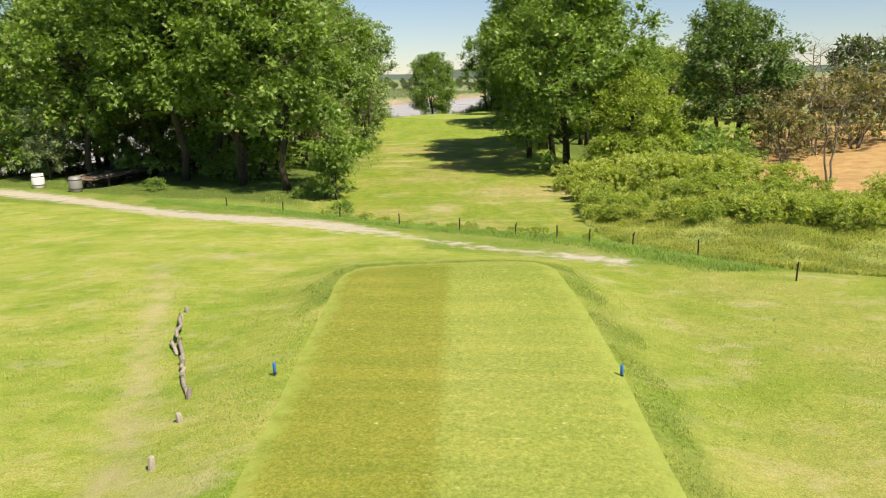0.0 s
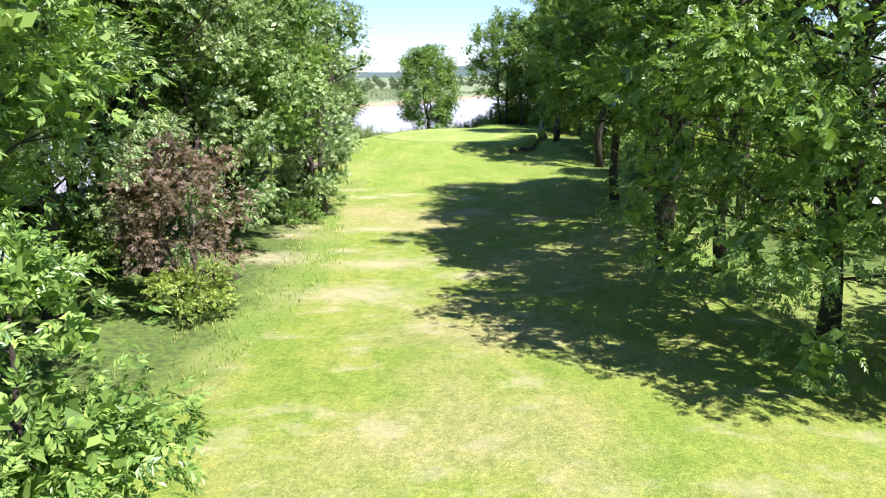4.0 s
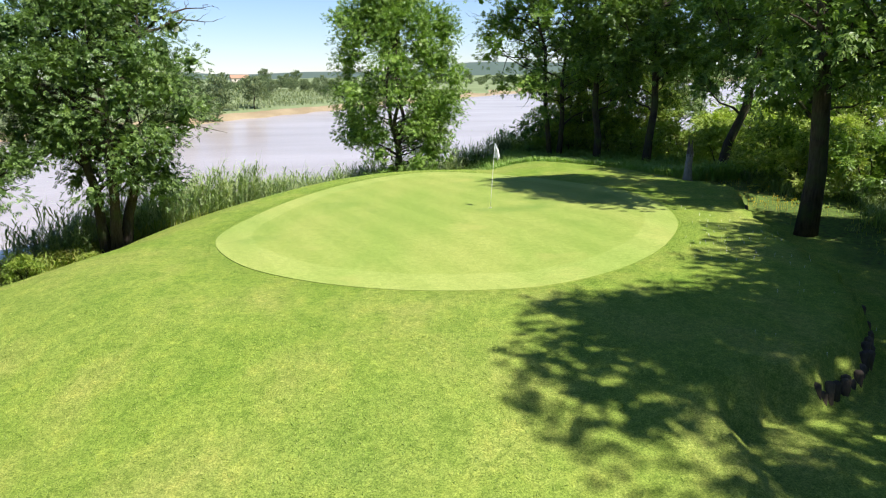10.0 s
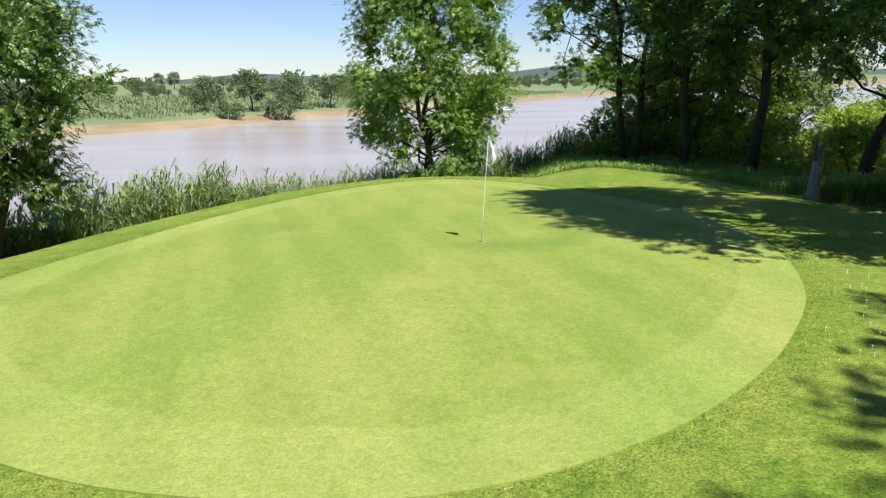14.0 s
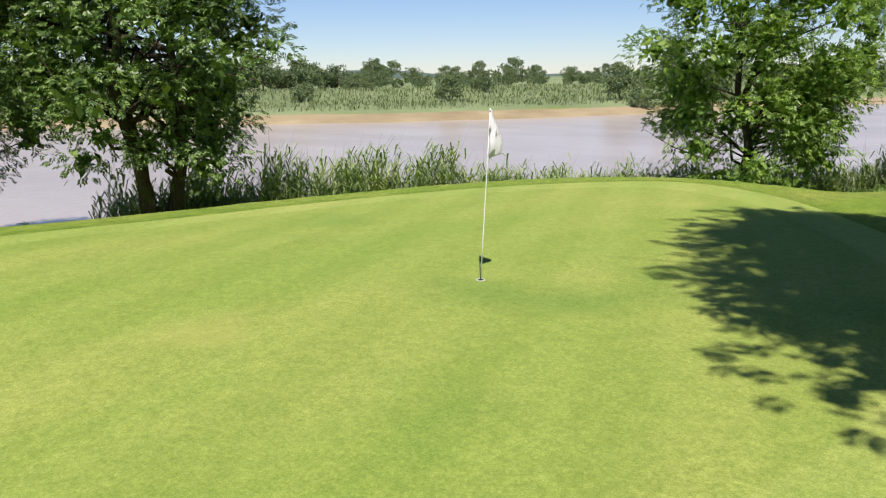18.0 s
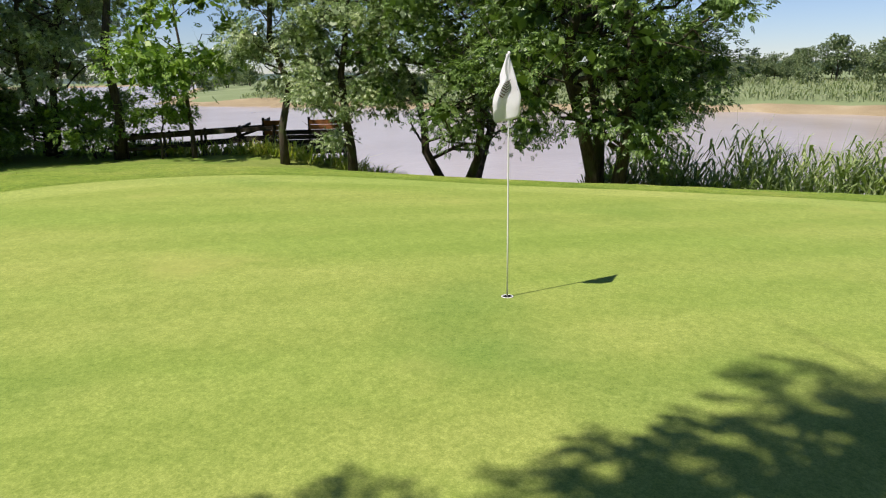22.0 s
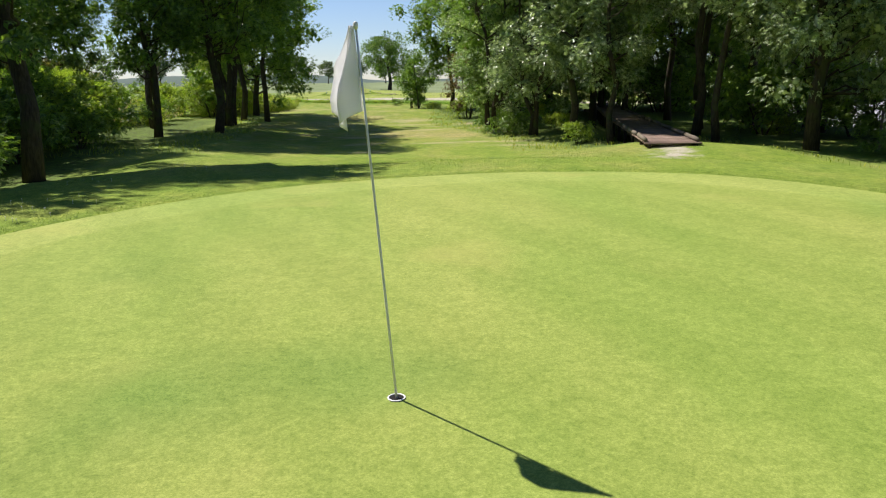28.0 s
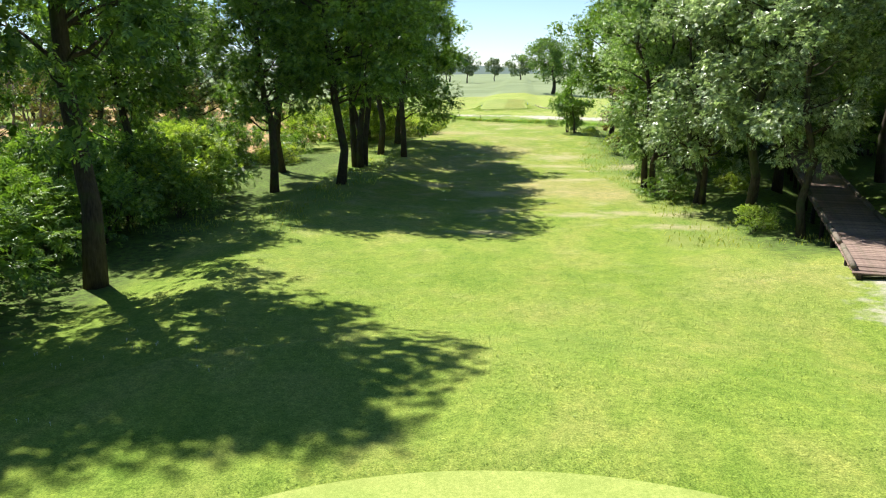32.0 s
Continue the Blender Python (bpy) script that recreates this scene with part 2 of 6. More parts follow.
def leaf_material(name, dark, mid, light, gloss=0.55, glow=0.30, through=(1.25, 1.45, 0.50), spec=0.42):
    s = Shade(name)
    rnd = s.node("ShaderNodeNewGeometry").outputs["Random Per Island"]
    obj = s.node("ShaderNodeObjectInfo").outputs["Random"]
    c = s.ramp(rnd, [(0.0, dark), (0.40, mid), (0.85, light), (1.0, tuple(min(1.0, v * 1.2) for v in light))])
    c = s.mix(0.8, c, s.ramp(s.noise(0.9, 3, 0.6, shift=3), [(0.35, (0.70, 0.78, 0.72)), (0.65, (1.22, 1.14, 1.02))]), "MULTIPLY")
    c = s.mix(s.math("MULTIPLY", obj, 0.25), c, (light[0] * 0.85, light[1] * 0.80, light[2] * 0.8))
    s.done(c, gloss, 0, spec)
    tr = s.node("ShaderNodeBsdfTranslucent")
    s.link(s.mix(1.0, c, through, "MULTIPLY"), tr.inputs[0])
    mix = s.node("ShaderNodeMixShader", Fac=glow)
    out = s.tree.nodes["Material Output"]
    s.link(s.bsdf.outputs[0], mix.inputs[1])
    s.link(tr.outputs[0], mix.inputs[2])
    s.link(mix.outputs[0], out.inputs[0])
    return s.mat


def cloth_material(name, colour):
    s = Shade(name)
    weave = s.noise(160.0, 2, 0.5)
    c = s.mix(s.math("MULTIPLY", weave, 0.12), colour, (0.6, 0.6, 0.6))
    s.bump(s.noise(22.0, 3, 0.5), 0.25, 0.004)
    s.done(c, 0.9, 0, 0.15)
    tr = s.node("ShaderNodeBsdfTranslucent")
    s.link(c, tr.inputs[0])
    mix = s.node("ShaderNodeMixShader", Fac=0.6)
    s.link(s.bsdf.outputs[0], mix.inputs[1])
    s.link(tr.outputs[0], mix.inputs[2])
    s.link(mix.outputs[0], s.tree.nodes["Material Output"].inputs[0])
    return s.mat


def bark_material(name, a, b):
    s = Shade(name)
    n = s.noise(9.0, 6, 0.7, squash=(2.2, 2.2, 0.35))
    m = s.noise(1.1, 4, 0.6, shift=6)
    c = s.ramp(n, [(0.3, a), (0.6, b), (0.8, tuple(v * 1.5 for v in b))])
    c = s.mix(s.ramp(m, [(0.52, (0, 0, 0)), (0.7, (1, 1, 1))]), c, (0.07, 0.085, 0.035))
    s.bump(n, 0.8, 0.04)
    return s.done(c, 0.9, 0, 0.15)


def timber_material(name, a, b, grain=(1, 1, 1)):
    s = Shade(name)
    rnd = s.node("ShaderNodeObjectInfo").outputs["Random"]
    n = s.noise(14.0, 6, 0.7, squash=grain)
    c = s.ramp(n, [(0.28, a), (0.65, b), (0.85, tuple(v * 1.3 for v in b))])
    c = s.mix(s.math("MULTIPLY", rnd, 0.55), c, tuple(0.55 * v for v in a))
    c = s.mix(s.ramp(s.noise(1.7, 3, 0.6, shift=8), [(0.55, (0, 0, 0)), (0.75, (1, 1, 1))]), c, (0.10, 0.105, 0.06))
    s.bump(n, 0.6, 0.015)
    return s.done(c, 0.85, 0, 0.2)


def plain_material(name, colour, rough=0.5, metal=0.0, vary=0.25, scale=12.0):
    s = Shade(name)
    n = s.noise(scale, 5, 0.65)
    c = s.mix(s.math("MULTIPLY", n, vary), colour, tuple(v * 0.45 for v in colour))
    s.bump(n, 0.12, 0.004)
    return s.done(c, rough, metal, 0.4)


def water_material():
    s = Shade("river_water")
    c = s.ramp(s.noise(0.035, 4, 0.55, squash=(1, 2.2, 1)), [(0.3, (0.40, 0.33, 0.275)), (0.7, (0.50, 0.43, 0.375))])
    n = s.math("ADD", s.noise(1.6, 4, 0.6), s.math("MULTIPLY", s.noise(0.25, 3, 0.5, shift=3), 2.0))
    s.bump(n, 0.22, 0.12)
    return s.done(c, 0.22, 0, 0.5)


GROUND = ground_material()
GREEN_TURF = turf_material("green_turf", (0.270, 0.355, 0.088), (0.350, 0.392, 0.120))
TEE_TURF = turf_material("tee_turf", (0.262, 0.318, 0.078), (0.318, 0.345, 0.108), stripe=2.5)
ASH_LEAF = leaf_material("ash_leaf", (0.060, 0.125, 0.020), (0.140, 0.245, 0.040), (0.265, 0.380, 0.085), 0.40, 0.32)
OAK_LEAF = leaf_material("oak_leaf", (0.046, 0.092, 0.022), (0.110, 0.195, 0.046), (0.220, 0.325, 0.100), 0.38, 0.25)
DRY_LEAF = leaf_material("dry_leaf", (0.115, 0.115, 0.048), (0.215, 0.205, 0.090), (0.330, 0.300, 0.145), 0.7, 0.3)
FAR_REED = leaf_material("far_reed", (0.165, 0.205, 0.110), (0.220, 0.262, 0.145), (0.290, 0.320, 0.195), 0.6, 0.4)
MOWN_BLADE = leaf_material("mown_blade", (0.165, 0.260, 0.040), (0.250, 0.345, 0.068), (0.350, 0.400, 0.115), 0.7, 0.35)
COLLAR_BLADE = leaf_material("collar_blade", (0.110, 0.190, 0.030), (0.165, 0.260, 0.044), (0.230, 0.320, 0.070), 0.7, 0.35)
HOLM_LEAF = leaf_material("holm_leaf", (0.034, 0.072, 0.018), (0.092, 0.160, 0.039), (0.200, 0.295, 0.090), 0.38, 0.24)
DEEP_LEAF = leaf_material("deep_leaf", (0.050, 0.102, 0.020), (0.112, 0.200, 0.038), (0.215, 0.315, 0.078), 0.42, 0.33)
PALE_LEAF = leaf_material("pale_leaf", (0.092, 0.145, 0.052), (0.215, 0.295, 0.122), (0.490, 0.560, 0.335), 0.32, 0.36, (1.2, 1.35, 0.9), 0.65)
LIGHT_LEAF = leaf_material("light_leaf", (0.090, 0.160, 0.040), (0.215, 0.320, 0.100), (0.410, 0.500, 0.230), 0.36, 0.33, (1.25, 1.45, 0.75))
WEED_LEAF = leaf_material("weed_leaf", (0.190, 0.260, 0.036), (0.335, 0.410, 0.075), (0.480, 0.520, 0.150), 0.6, 0.42)
FRESH_LEAF = leaf_material("fresh_leaf", (0.140, 0.210, 0.028), (0.265, 0.360, 0.055), (0.420, 0.490, 0.110), 0.55, 0.38)
RED_LEAF = leaf_material("copper_leaf", (0.085, 0.055, 0.035), (0.150, 0.106, 0.064), (0.220, 0.172, 0.105))
# leaf colour of the far trees, lightened to paint in the distance haze
HAZED_LEAF = leaf_material("hazed_leaf", (0.070, 0.110, 0.055), (0.120, 0.170, 0.080), (0.200, 0.245, 0.120), 0.7, 0.25)
REED_LEAF = leaf_material("reed_leaf", (0.120, 0.185, 0.060), (0.220, 0.305, 0.110), (0.350, 0.410, 0.190), 0.5, 0.38)
TALL_GRASS = leaf_material("tall_grass", (0.170, 0.260, 0.036), (0.290, 0.370, 0.062), (0.450, 0.430, 0.130), 0.6, 0.42)
VERGE_GRASS = leaf_material("verge_grass", (0.180, 0.310, 0.066), (0.250, 0.390, 0.095), (0.330, 0.450, 0.135), 0.7, 0.45)
STRAW_GRASS = leaf_material("straw_grass", (0.25, 0.34, 0.06), (0.37, 0.43, 0.11), (0.54, 0.52, 0.22), 0.6, 0.35)
BARK = bark_material("bark", (0.030, 0.024, 0.018), (0.085, 0.068, 0.050))
GREY_BARK = bark_material("grey_bark", (0.10, 0.085, 0.068), (0.22, 0.19, 0.155))
DECK = timber_material("deck_timber", (0.175, 0.120, 0.094), (0.350, 0.255, 0.205))
LOGWOOD = timber_material("weathered_log", (0.115, 0.090, 0.066), (0.270, 0.225, 0.175), (1, 1, 0.4))
PALEWOOD = timber_material("bleached_log", (0.22, 0.19, 0.15), (0.46, 0.41, 0.34), (1, 1, 0.4))
DARKWOOD = timber_material("tarred_timber", (0.022, 0.017, 0.013), (0.060, 0.045, 0.034))
WALLWOOD = timber_material("palisade_timber", (0.055, 0.042, 0.030), (0.150, 0.115, 0.082), (1, 1, 0.4))
RUSTWOOD = timber_material("orange_boards", (0.26, 0.095, 0.030), (0.42, 0.175, 0.065))
WATER = water_material()
WHITE_PAINT = plain_material("white_paint", (0.78, 0.78, 0.76), 0.4)
CLOTH = cloth_material("flag_cloth", (0.90, 0.90, 0.92))
INK = plain_material("flag_print", (0.12, 0.065, 0.05), 0.8)
BLUE = plain_material("blue_plastic", (0.012, 0.16, 0.52), 0.35, 0, 0.15)
# near-black standing for unlit insides: the cup and the house windows
BLACK = plain_material("shade_black", (0.006, 0.005, 0.004), 0.9)
GREY_TIN = plain_material("grey_tin", (0.30, 0.30, 0.30), 0.5, 0.2, 0.5)
# wooded hills with the blue of aerial haze put into the colour
HAZED_HILL = plain_material("hazed_hill", (0.085, 0.125, 0.095), 0.95, 0, 0.5, 0.02)
TILE_ROOF = plain_material("clay_roof", (0.42, 0.24, 0.15), 0.85, 0, 0.4, 3)
RENDERED = plain_material("cream_render", (0.62, 0.55, 0.44), 0.9, 0, 0.3, 2)
STEEL = plain_material("rusted_steel", (0.13, 0.09, 0.07), 0.7, 0.3, 0.6, 3)
FLOWER = plain_material("ragwort_yellow", (0.72, 0.50, 0.02), 0.7)
DAISY = plain_material("daisy_white", (0.80, 0.80, 0.76), 0.7)


# ---- mesh tools ----
class Geo:
    """Vertices and faces of one mesh."""

    def __init__(self):
        self.v, self.f, self.n = [], [], 0

    def add(self, verts, faces):
        verts = np.asarray(verts, float)
        self.v.append(verts)
        k = self.n
        self.f.extend([tuple(i + k for i in f) for f in faces])
        self.n += len(verts)
        return self

    def tube(self, pts, radii, sides=7, caps=True):
        pts = [Vector(p) for p in pts]
        verts, faces = [], []
        for i, p in enumerate(pts):
            d = (pts[min(i + 1, len(pts) - 1)] - pts[max(i - 1, 0)]).normalized()
            u = d.orthogonal().normalized() if abs(d.z) < 0.9 else Vector((1, 0, 0))
            u = (u - d * u.dot(d)).normalized()
            w = d.cross(u)
            for k in range(sides):
                a = 2 * math.pi * k / sides
                verts.append(p + (u * math.cos(a) + w * math.sin(a)) * radii[i])
        for i in range(len(pts) - 1):
            for k in range(sides):
                a, b = i * sides + k, i * sides + (k + 1) % sides
                faces.append((a, b, b + sides, a + sides))
        if caps:
            faces.append(tuple(range(sides))[::-1])
            faces.append(tuple(range((len(pts) - 1) * sides, len(pts) * sides)))
        return self.add([tuple(v) for v in verts], faces)

    def box(self, centre, size, turn=None, bevel=0.0):
        """A box with its upper and side edges cut back by bevel."""
        sx, sy, sz = (s / 2 for s in size)
        b = min(bevel, sx * 0.9, sy * 0.9, sz * 0.9)
        rings = [(-sz, 0.0), (sz, 0.0)] if b <= 0 else [(-sz, b), (-sz + b, 0.0), (sz - b, 0.0), (sz, b)]
        verts, faces = [], []
        for z, inset in rings:
            verts += [(-sx + inset, -sy + inset, z), (sx - inset, -sy + inset, z), (sx - inset, sy - inset, z), (-sx + inset, sy - inset, z)]
        for r in range(len(rings) - 1):
            for k in range(4):
                a, c = r * 4 + k, r * 4 + (k + 1) % 4
                faces.append((a, c, c + 4, a + 4))
        faces += [(3, 2, 1, 0), tuple(len(verts) - 4 + k for k in range(4))]
        m = turn if turn is not None else Matrix.Identity(3)
        return self.add([tuple(m @ Vector(v) + Vector(centre)) for v in verts], faces)

    def quads(self, verts):
        """n x 4 x 3 corners as loose quads."""
        n = len(verts)
        self.v.append(np.asarray(verts, float).reshape(-1, 3))
        self.f.extend(map(tuple, (np.arange(4 * n).reshape(n, 4) + self.n).tolist()))
        self.n += 4 * n
        return self

    def mesh(self, name, smooth=False):
        me = bpy.data.meshes.new(name)
        me.from_pydata(np.concatenate(self.v).tolist(), [], self.f)
        if smooth:
            me.polygons.foreach_set("use_smooth", [True] * len(me.polygons))
        me.update()
        return me


def part(name, geo, material, parent=None, label="", smooth=False):
    """Links one mesh under a thing or a part."""
    me = geo if isinstance(geo, bpy.types.Mesh) else geo.mesh(name, smooth)
    if material and not me.materials:
        me.materials.append(material)
    ob = new(name, me)
    if parent is not None:
        ob.parent = parent
    if label:
        ob["label"] = label
    return ob


def thing(name, place, label, category, group="", kind="", turn=0.0):
    ob = new(name)
    ob.matrix_world = pose(*place, 0, 0, turn)
    ob.empty_display_size = 0.3
    return tagged(ob, label, category, group, kind)




def smooth(a, b, v):
    t = np.clip((v - a) / (b - a), 0, 1)
    return t * t * (3 - 2 * t)


# ---- the lie of the land ----
NEAR_BANK = [(-1500, -500), (-700, -360), (-150, -200), (-45, -60), (-34, 0), (-25, 40), (-21.5, 57), (-20, 65), (-19, 71),
             (-15.5, 76.5), (-12.5, 82), (-10, 88), (-7, 93.5), (-2.5, 99), (3, 102.5), (9, 105), (20, 108), (45, 115), (120, 150), (400, 300), (1500, 700)]
FAR_BANK = [(-1500, -420), (-520, -150), (-230, -34), (-150, -4), (-135, 18), (-115, 62), (-92, 106), (-62, 136), (-46, 161), (-26, 212), (0, 270),
            (30, 340), (120, 480), (400, 750), (1500, 1500)]
GREEN_C = (0.6, 74.6)
APRON = [(3.2, 60.6), (5.0, 60.9), (6.6, 61.9), (7.9, 63.8), (8.6, 66.0), (9.1, 69.5), (9.8, 73.3), (11.0, 77.0), (10.58, 80.44), (9.26, 85.43),
         (6.81, 89.5), (3.53, 91.96), (-0.55, 91.84), (-4.42, 89.48), (-7.43, 86.25), (-9.8, 81.73), (-10.77, 76.79), (-10.42, 71.23), (-8.81, 66.19), (-5.48, 62.51),
         (-1.2, 60.6)]
GREEN = [(0.83, 65.12), (2.3, 65.45), (3.6, 66.2), (4.76, 67.32), (5.9, 69.0), (6.9, 71.4), (7.3, 74.69), (6.75, 78.1), (4.65, 81.6), (2.2, 84.6),
         (-0.45, 85.9), (-2.7, 84.3), (-4.5, 81.1), (-5.85, 76.3), (-6.15, 72.12), (-5.75, 69.5), (-4.5, 67.2), (-2.9, 65.9), (-1.0, 65.2)]
TEE = [(-0.1, -40), (0.05, -27), (-0.05, -22.5), (-0.2, -18.6), (-0.25, -16.2), (0.5, -15.1), (2.5, -14.8), (4.4, -14.5), (5.2, -15.4), (5.5, -18.6),
       (5.6, -22), (5.5, -27), (5.6, -40)]
BARE = [(-4.2, 42.0, 1.3, 0.6), (-2.2, 42.7, 1.5, 0.6), (-3.1, 32.4, 1.7, 0.6), (-6.4, 36.6, 1.3, 0.9), (1.9, 37.0, 1.1, 1.0), (4.9, 34.5, 1.0, 0.7), (-5.6, 44.9, 1.5, 0.6),
        (-6.0, 42.3, 1.4, 0.6), (1.4, 46.0, 1.3, 0.5), (1.6, 41.6, 1.2, 0.6), (1.9, 0.5, 1.0, 1.4), (-6.6, 33.0, 1.2, 0.5), (-2.0, 26.0, 1.9, 0.9), (-3.7, 28.4, 0.8, 0.4), (-2.4, 21.8, 2.2, 1.3), (1.4, 24.1, 1.1, 0.6), (-6.3, 27.0, 1.7, 1.2),
        (-6.5, 31.4, 1.1, 0.8)]
WALK_AXIS = [(-9.15, 54.2), (-14.7, 33.8), (-21.4, 11.0)]


def side_of(line, x, y):
    """Distance to a polyline, positive on its right."""
    best, sign = np.full(np.shape(x), 1e9), np.ones(np.shape(x))
    for (ax, ay), (bx, by) in zip(line, line[1:]):
        dx, dy = bx - ax, by - ay
        t = np.clip(((x - ax) * dx + (y - ay) * dy) / (dx * dx + dy * dy), 0, 1)
        d = np.hypot(x - ax - t * dx, y - ay - t * dy)
        cross = dy * (x - ax) - dx * (y - ay)
        sign = np.where(d < best - 1e-9, np.sign(cross), sign)
        best = np.minimum(best, d)
    return best * sign


def inside(poly, x, y):
    """Signed distance to a closed outline, positive inside."""
    odd = np.zeros(np.shape(x), bool)
    for (ax, ay), (bx, by) in zip(poly, poly[1:] + poly[:1]):
        if ay != by:
            odd ^= ((ay > y) != (by > y)) & (x < (bx - ax) * (y - ay) / (by - ay) + ax)
    return np.where(odd, 1, -1) * np.abs(side_of(poly + poly[:1], x, y))


def rounded(poly, steps=6):
    """A closed Catmull-Rom line through the corners."""
    out, n = [], len(poly)
    for i in range(n):
        p = [np.array(poly[(i + k) % n], float) for k in (-1, 0, 1, 2)]
        for s in range(steps):
            t = s / steps
            out.append(tuple(0.5 * (2 * p[1] + (p[2] - p[0]) * t + (2 * p[0] - 5 * p[1] + 4 * p[2] - p[3]) * t * t + (3 * p[1] - p[0] - 3 * p[2] + p[3]) * t ** 3)))
    return out


APRON_LINE, GREEN_LINE, TEE_LINE = rounded(APRON), rounded(GREEN, 10), rounded(TEE, 4)


def fields(x, y):
    """Height and the signed distances of the ground covers."""
    x, y = np.asarray(x, float), np.asarray(y, float)
    near, far = -side_of(NEAR_BANK, x, y), side_of(FAR_BANK, x, y)
    near = np.where(near > -900, near, -900)
    over = far < 0
    roll = 0.10 * np.sin(x * 0.21 + 1) * np.sin(y * 0.13) + 0.05 * np.sin(x * 0.7 + y * 0.5)
    land = -0.78 + roll * 0.8
    # tee mound, path shelf and the field behind
    back = smooth(0.5, -12.0, y + 0.4 * (x - 2))
    land = land + back * (0.80 + 0.10 * np.sin(x * 0.16 + 2))
    land = land + 0.50 * smooth(5.5, 2.2, np.abs(x - 2.5)) * smooth(-11.5, -16.0, y)
    land = land - 0.55 * smooth(-4.0, -16, x) * smooth(-2, -22, y)
    land = land + 1.6 * smooth(-60, -190, y) * smooth(900, 200, np.abs(x))
    # rough bank beside the hole and the bare slope behind it
    land = land + 0.75 * smooth(8.2, 14.5, x) * smooth(9, 1, y) * smooth(-14, -6, y)
    land = land + 1.5 * smooth(17, 44, x) * smooth(72, 30, y) * smooth(-60, -10, y)
    # shallow dip of the fairway
    land = land - 0.40 * smooth(10, 24, y) * smooth(60, 46, y) * smooth(9.5, 4.0, x) * smooth(-10.5, -7.0, x) - 0.24 * smooth(8.5, 11, x) * smooth(46, 52, y) * smooth(70, 62, y)
    # raised green
    rim = inside(APRON_LINE, x, y)
    wall = smooth(2.0, 5.5, x) * smooth(81, 78, y)
    plateau = np.where(wall > 0.5, smooth(-0.03, 0.10, rim), smooth(-3.6, 1.6, rim))
    front = 0.03 + 0.018 * np.clip(2 - x, 0, 6) + 0.012 * np.clip(x - 2, 0, 6) - 0.02 * np.clip(65 - y, 0, 5)
    tail = -0.02 + np.clip(0.02 * (x - 1.8) - 0.0165 * (y - 74.7), -0.26, 0.22)
    deck = tail + (front - tail) * smooth(76, 67, y)
    land = land * (1 - plateau) + plateau * deck
    out = -inside(GREEN_LINE, x, y)
    land = land - smooth(66, 73, y) * smooth(6, 0, x) * (0.045 * np.clip(out - 0.1, 0, 1.7) + 0.27 * np.clip(out - 1.8, 0, 5))
    land = land + 0.26 * smooth(6.5, 2.0, np.hypot(x + 8.9, y - 54.0))
    land = land - 0.75 * smooth(-0.2, -3.0, rim) * smooth(84, 89, y)
    # ditch under the boardwalk
    ax = np.abs(side_of(WALK_AXIS, x, y))
    land = land - 0.55 * smooth(2.3, 0.7, ax) * smooth(50.5, 45.0, y) * smooth(5, 14, y)
    # river
    land = np.where(over, -1.5 + roll + 2.3 * smooth(-8, -48, far) + 1.0 * smooth(-60, -200, far), land)
    h = land + (-5.0 - land) * smooth(-1.2, 5.0, near) * ~over
    h = np.where(over, h + (-3.2 - h) * smooth(-11, 0, far), h)
    h = np.where((far >= 0) & (far < 8), np.minimum(h, -3.2 - 0.25 * np.clip(far, 0, 8)), h)
    away = np.hypot(x, y - 30)
    h = np.where(over, h + 2 * smooth(500, 1800, away), h)
    fair = np.minimum(np.minimum(x + 4.6 + 0.9 * np.sin(y * 0.19), 8.3 + 0.3 * np.sin(y * 0.3) + 0.33 * np.clip(y, 0, 9) * smooth(26, 12, y) - x), y + 4.1 + 0.68 * x)
    mow = np.maximum(np.maximum(fair, np.minimum(rim + 3.2 - 2.7 * smooth(83, 87, y), near * -1 - 0.5)), np.minimum(-11.4 - 0.3 * np.abs(x - 2.5) * (x > 2.5) - y, 14.5 - x))
    mow = np.maximum(mow, np.minimum(np.minimum(x + 12.5, 62.5 - y), y - 48.5))
    mow = np.maximum(mow, np.minimum(-6.5 - y + 0.45 * (-x - 2), np.minimum(1.5 - x, 40 + x)))
    soil = np.minimum(np.minimum(x - 17.5 - 0.12 * np.abs(y - 8), 30 + 0.2 * x - y), np.minimum(y + 6 + 0.9 * (x - 17), 46 - x))
    wood = np.maximum(np.minimum(np.minimum(-5.6 - 2.2 * smooth(30, 37, y) - x, y - 3 + 0.35 * (x + 6)), 51 - y), np.minimum(np.minimum(x - 11.5, y - 22), 23 - x))
    path_line = [(-60, 22), (-32, 11.5), (-22.5, 6.2), (-17.5, 3.1), (-9.3, -3.4), (-5.2, -5.1), (-2.4, -6.4), (-0.6, -7.7), (1.1, -9.0), (2.9, -10.2), (4.4, -11.0), (6.0, -11.7), (8.2, -12.6)]
    sand = 0.95 - np.abs(side_of(path_line, x, y)) - 0.82 * smooth(-2.5, 1.5, x) + 0.34 * smooth(4.8, 6.2, x) - 1.2 * smooth(7.6, 8.8, x)
    sand = np.maximum(sand, 0.36 - np.abs(side_of([(-9.3, 53.4), (-8.6, 55.6), (-7.9, 56.9)], x, y)))
    mud = np.where(over, 6.3 + far, np.where(far > 0, np.maximum(near + 0.2, np.where(far < 12, 5.0, -5.0)), -9))
    farness = np.where(over, -5.6 - far, np.maximum(np.maximum(-y - 75, x - 60), -near - 90))
    dry = np.clip(smooth(50, 30, y) + 0.25 * smooth(62, 52, y), 0, 1) * smooth(0, 3, np.abs(rim) + 3 * (rim < 0))
    bare = np.full(np.shape(x), -3.0)
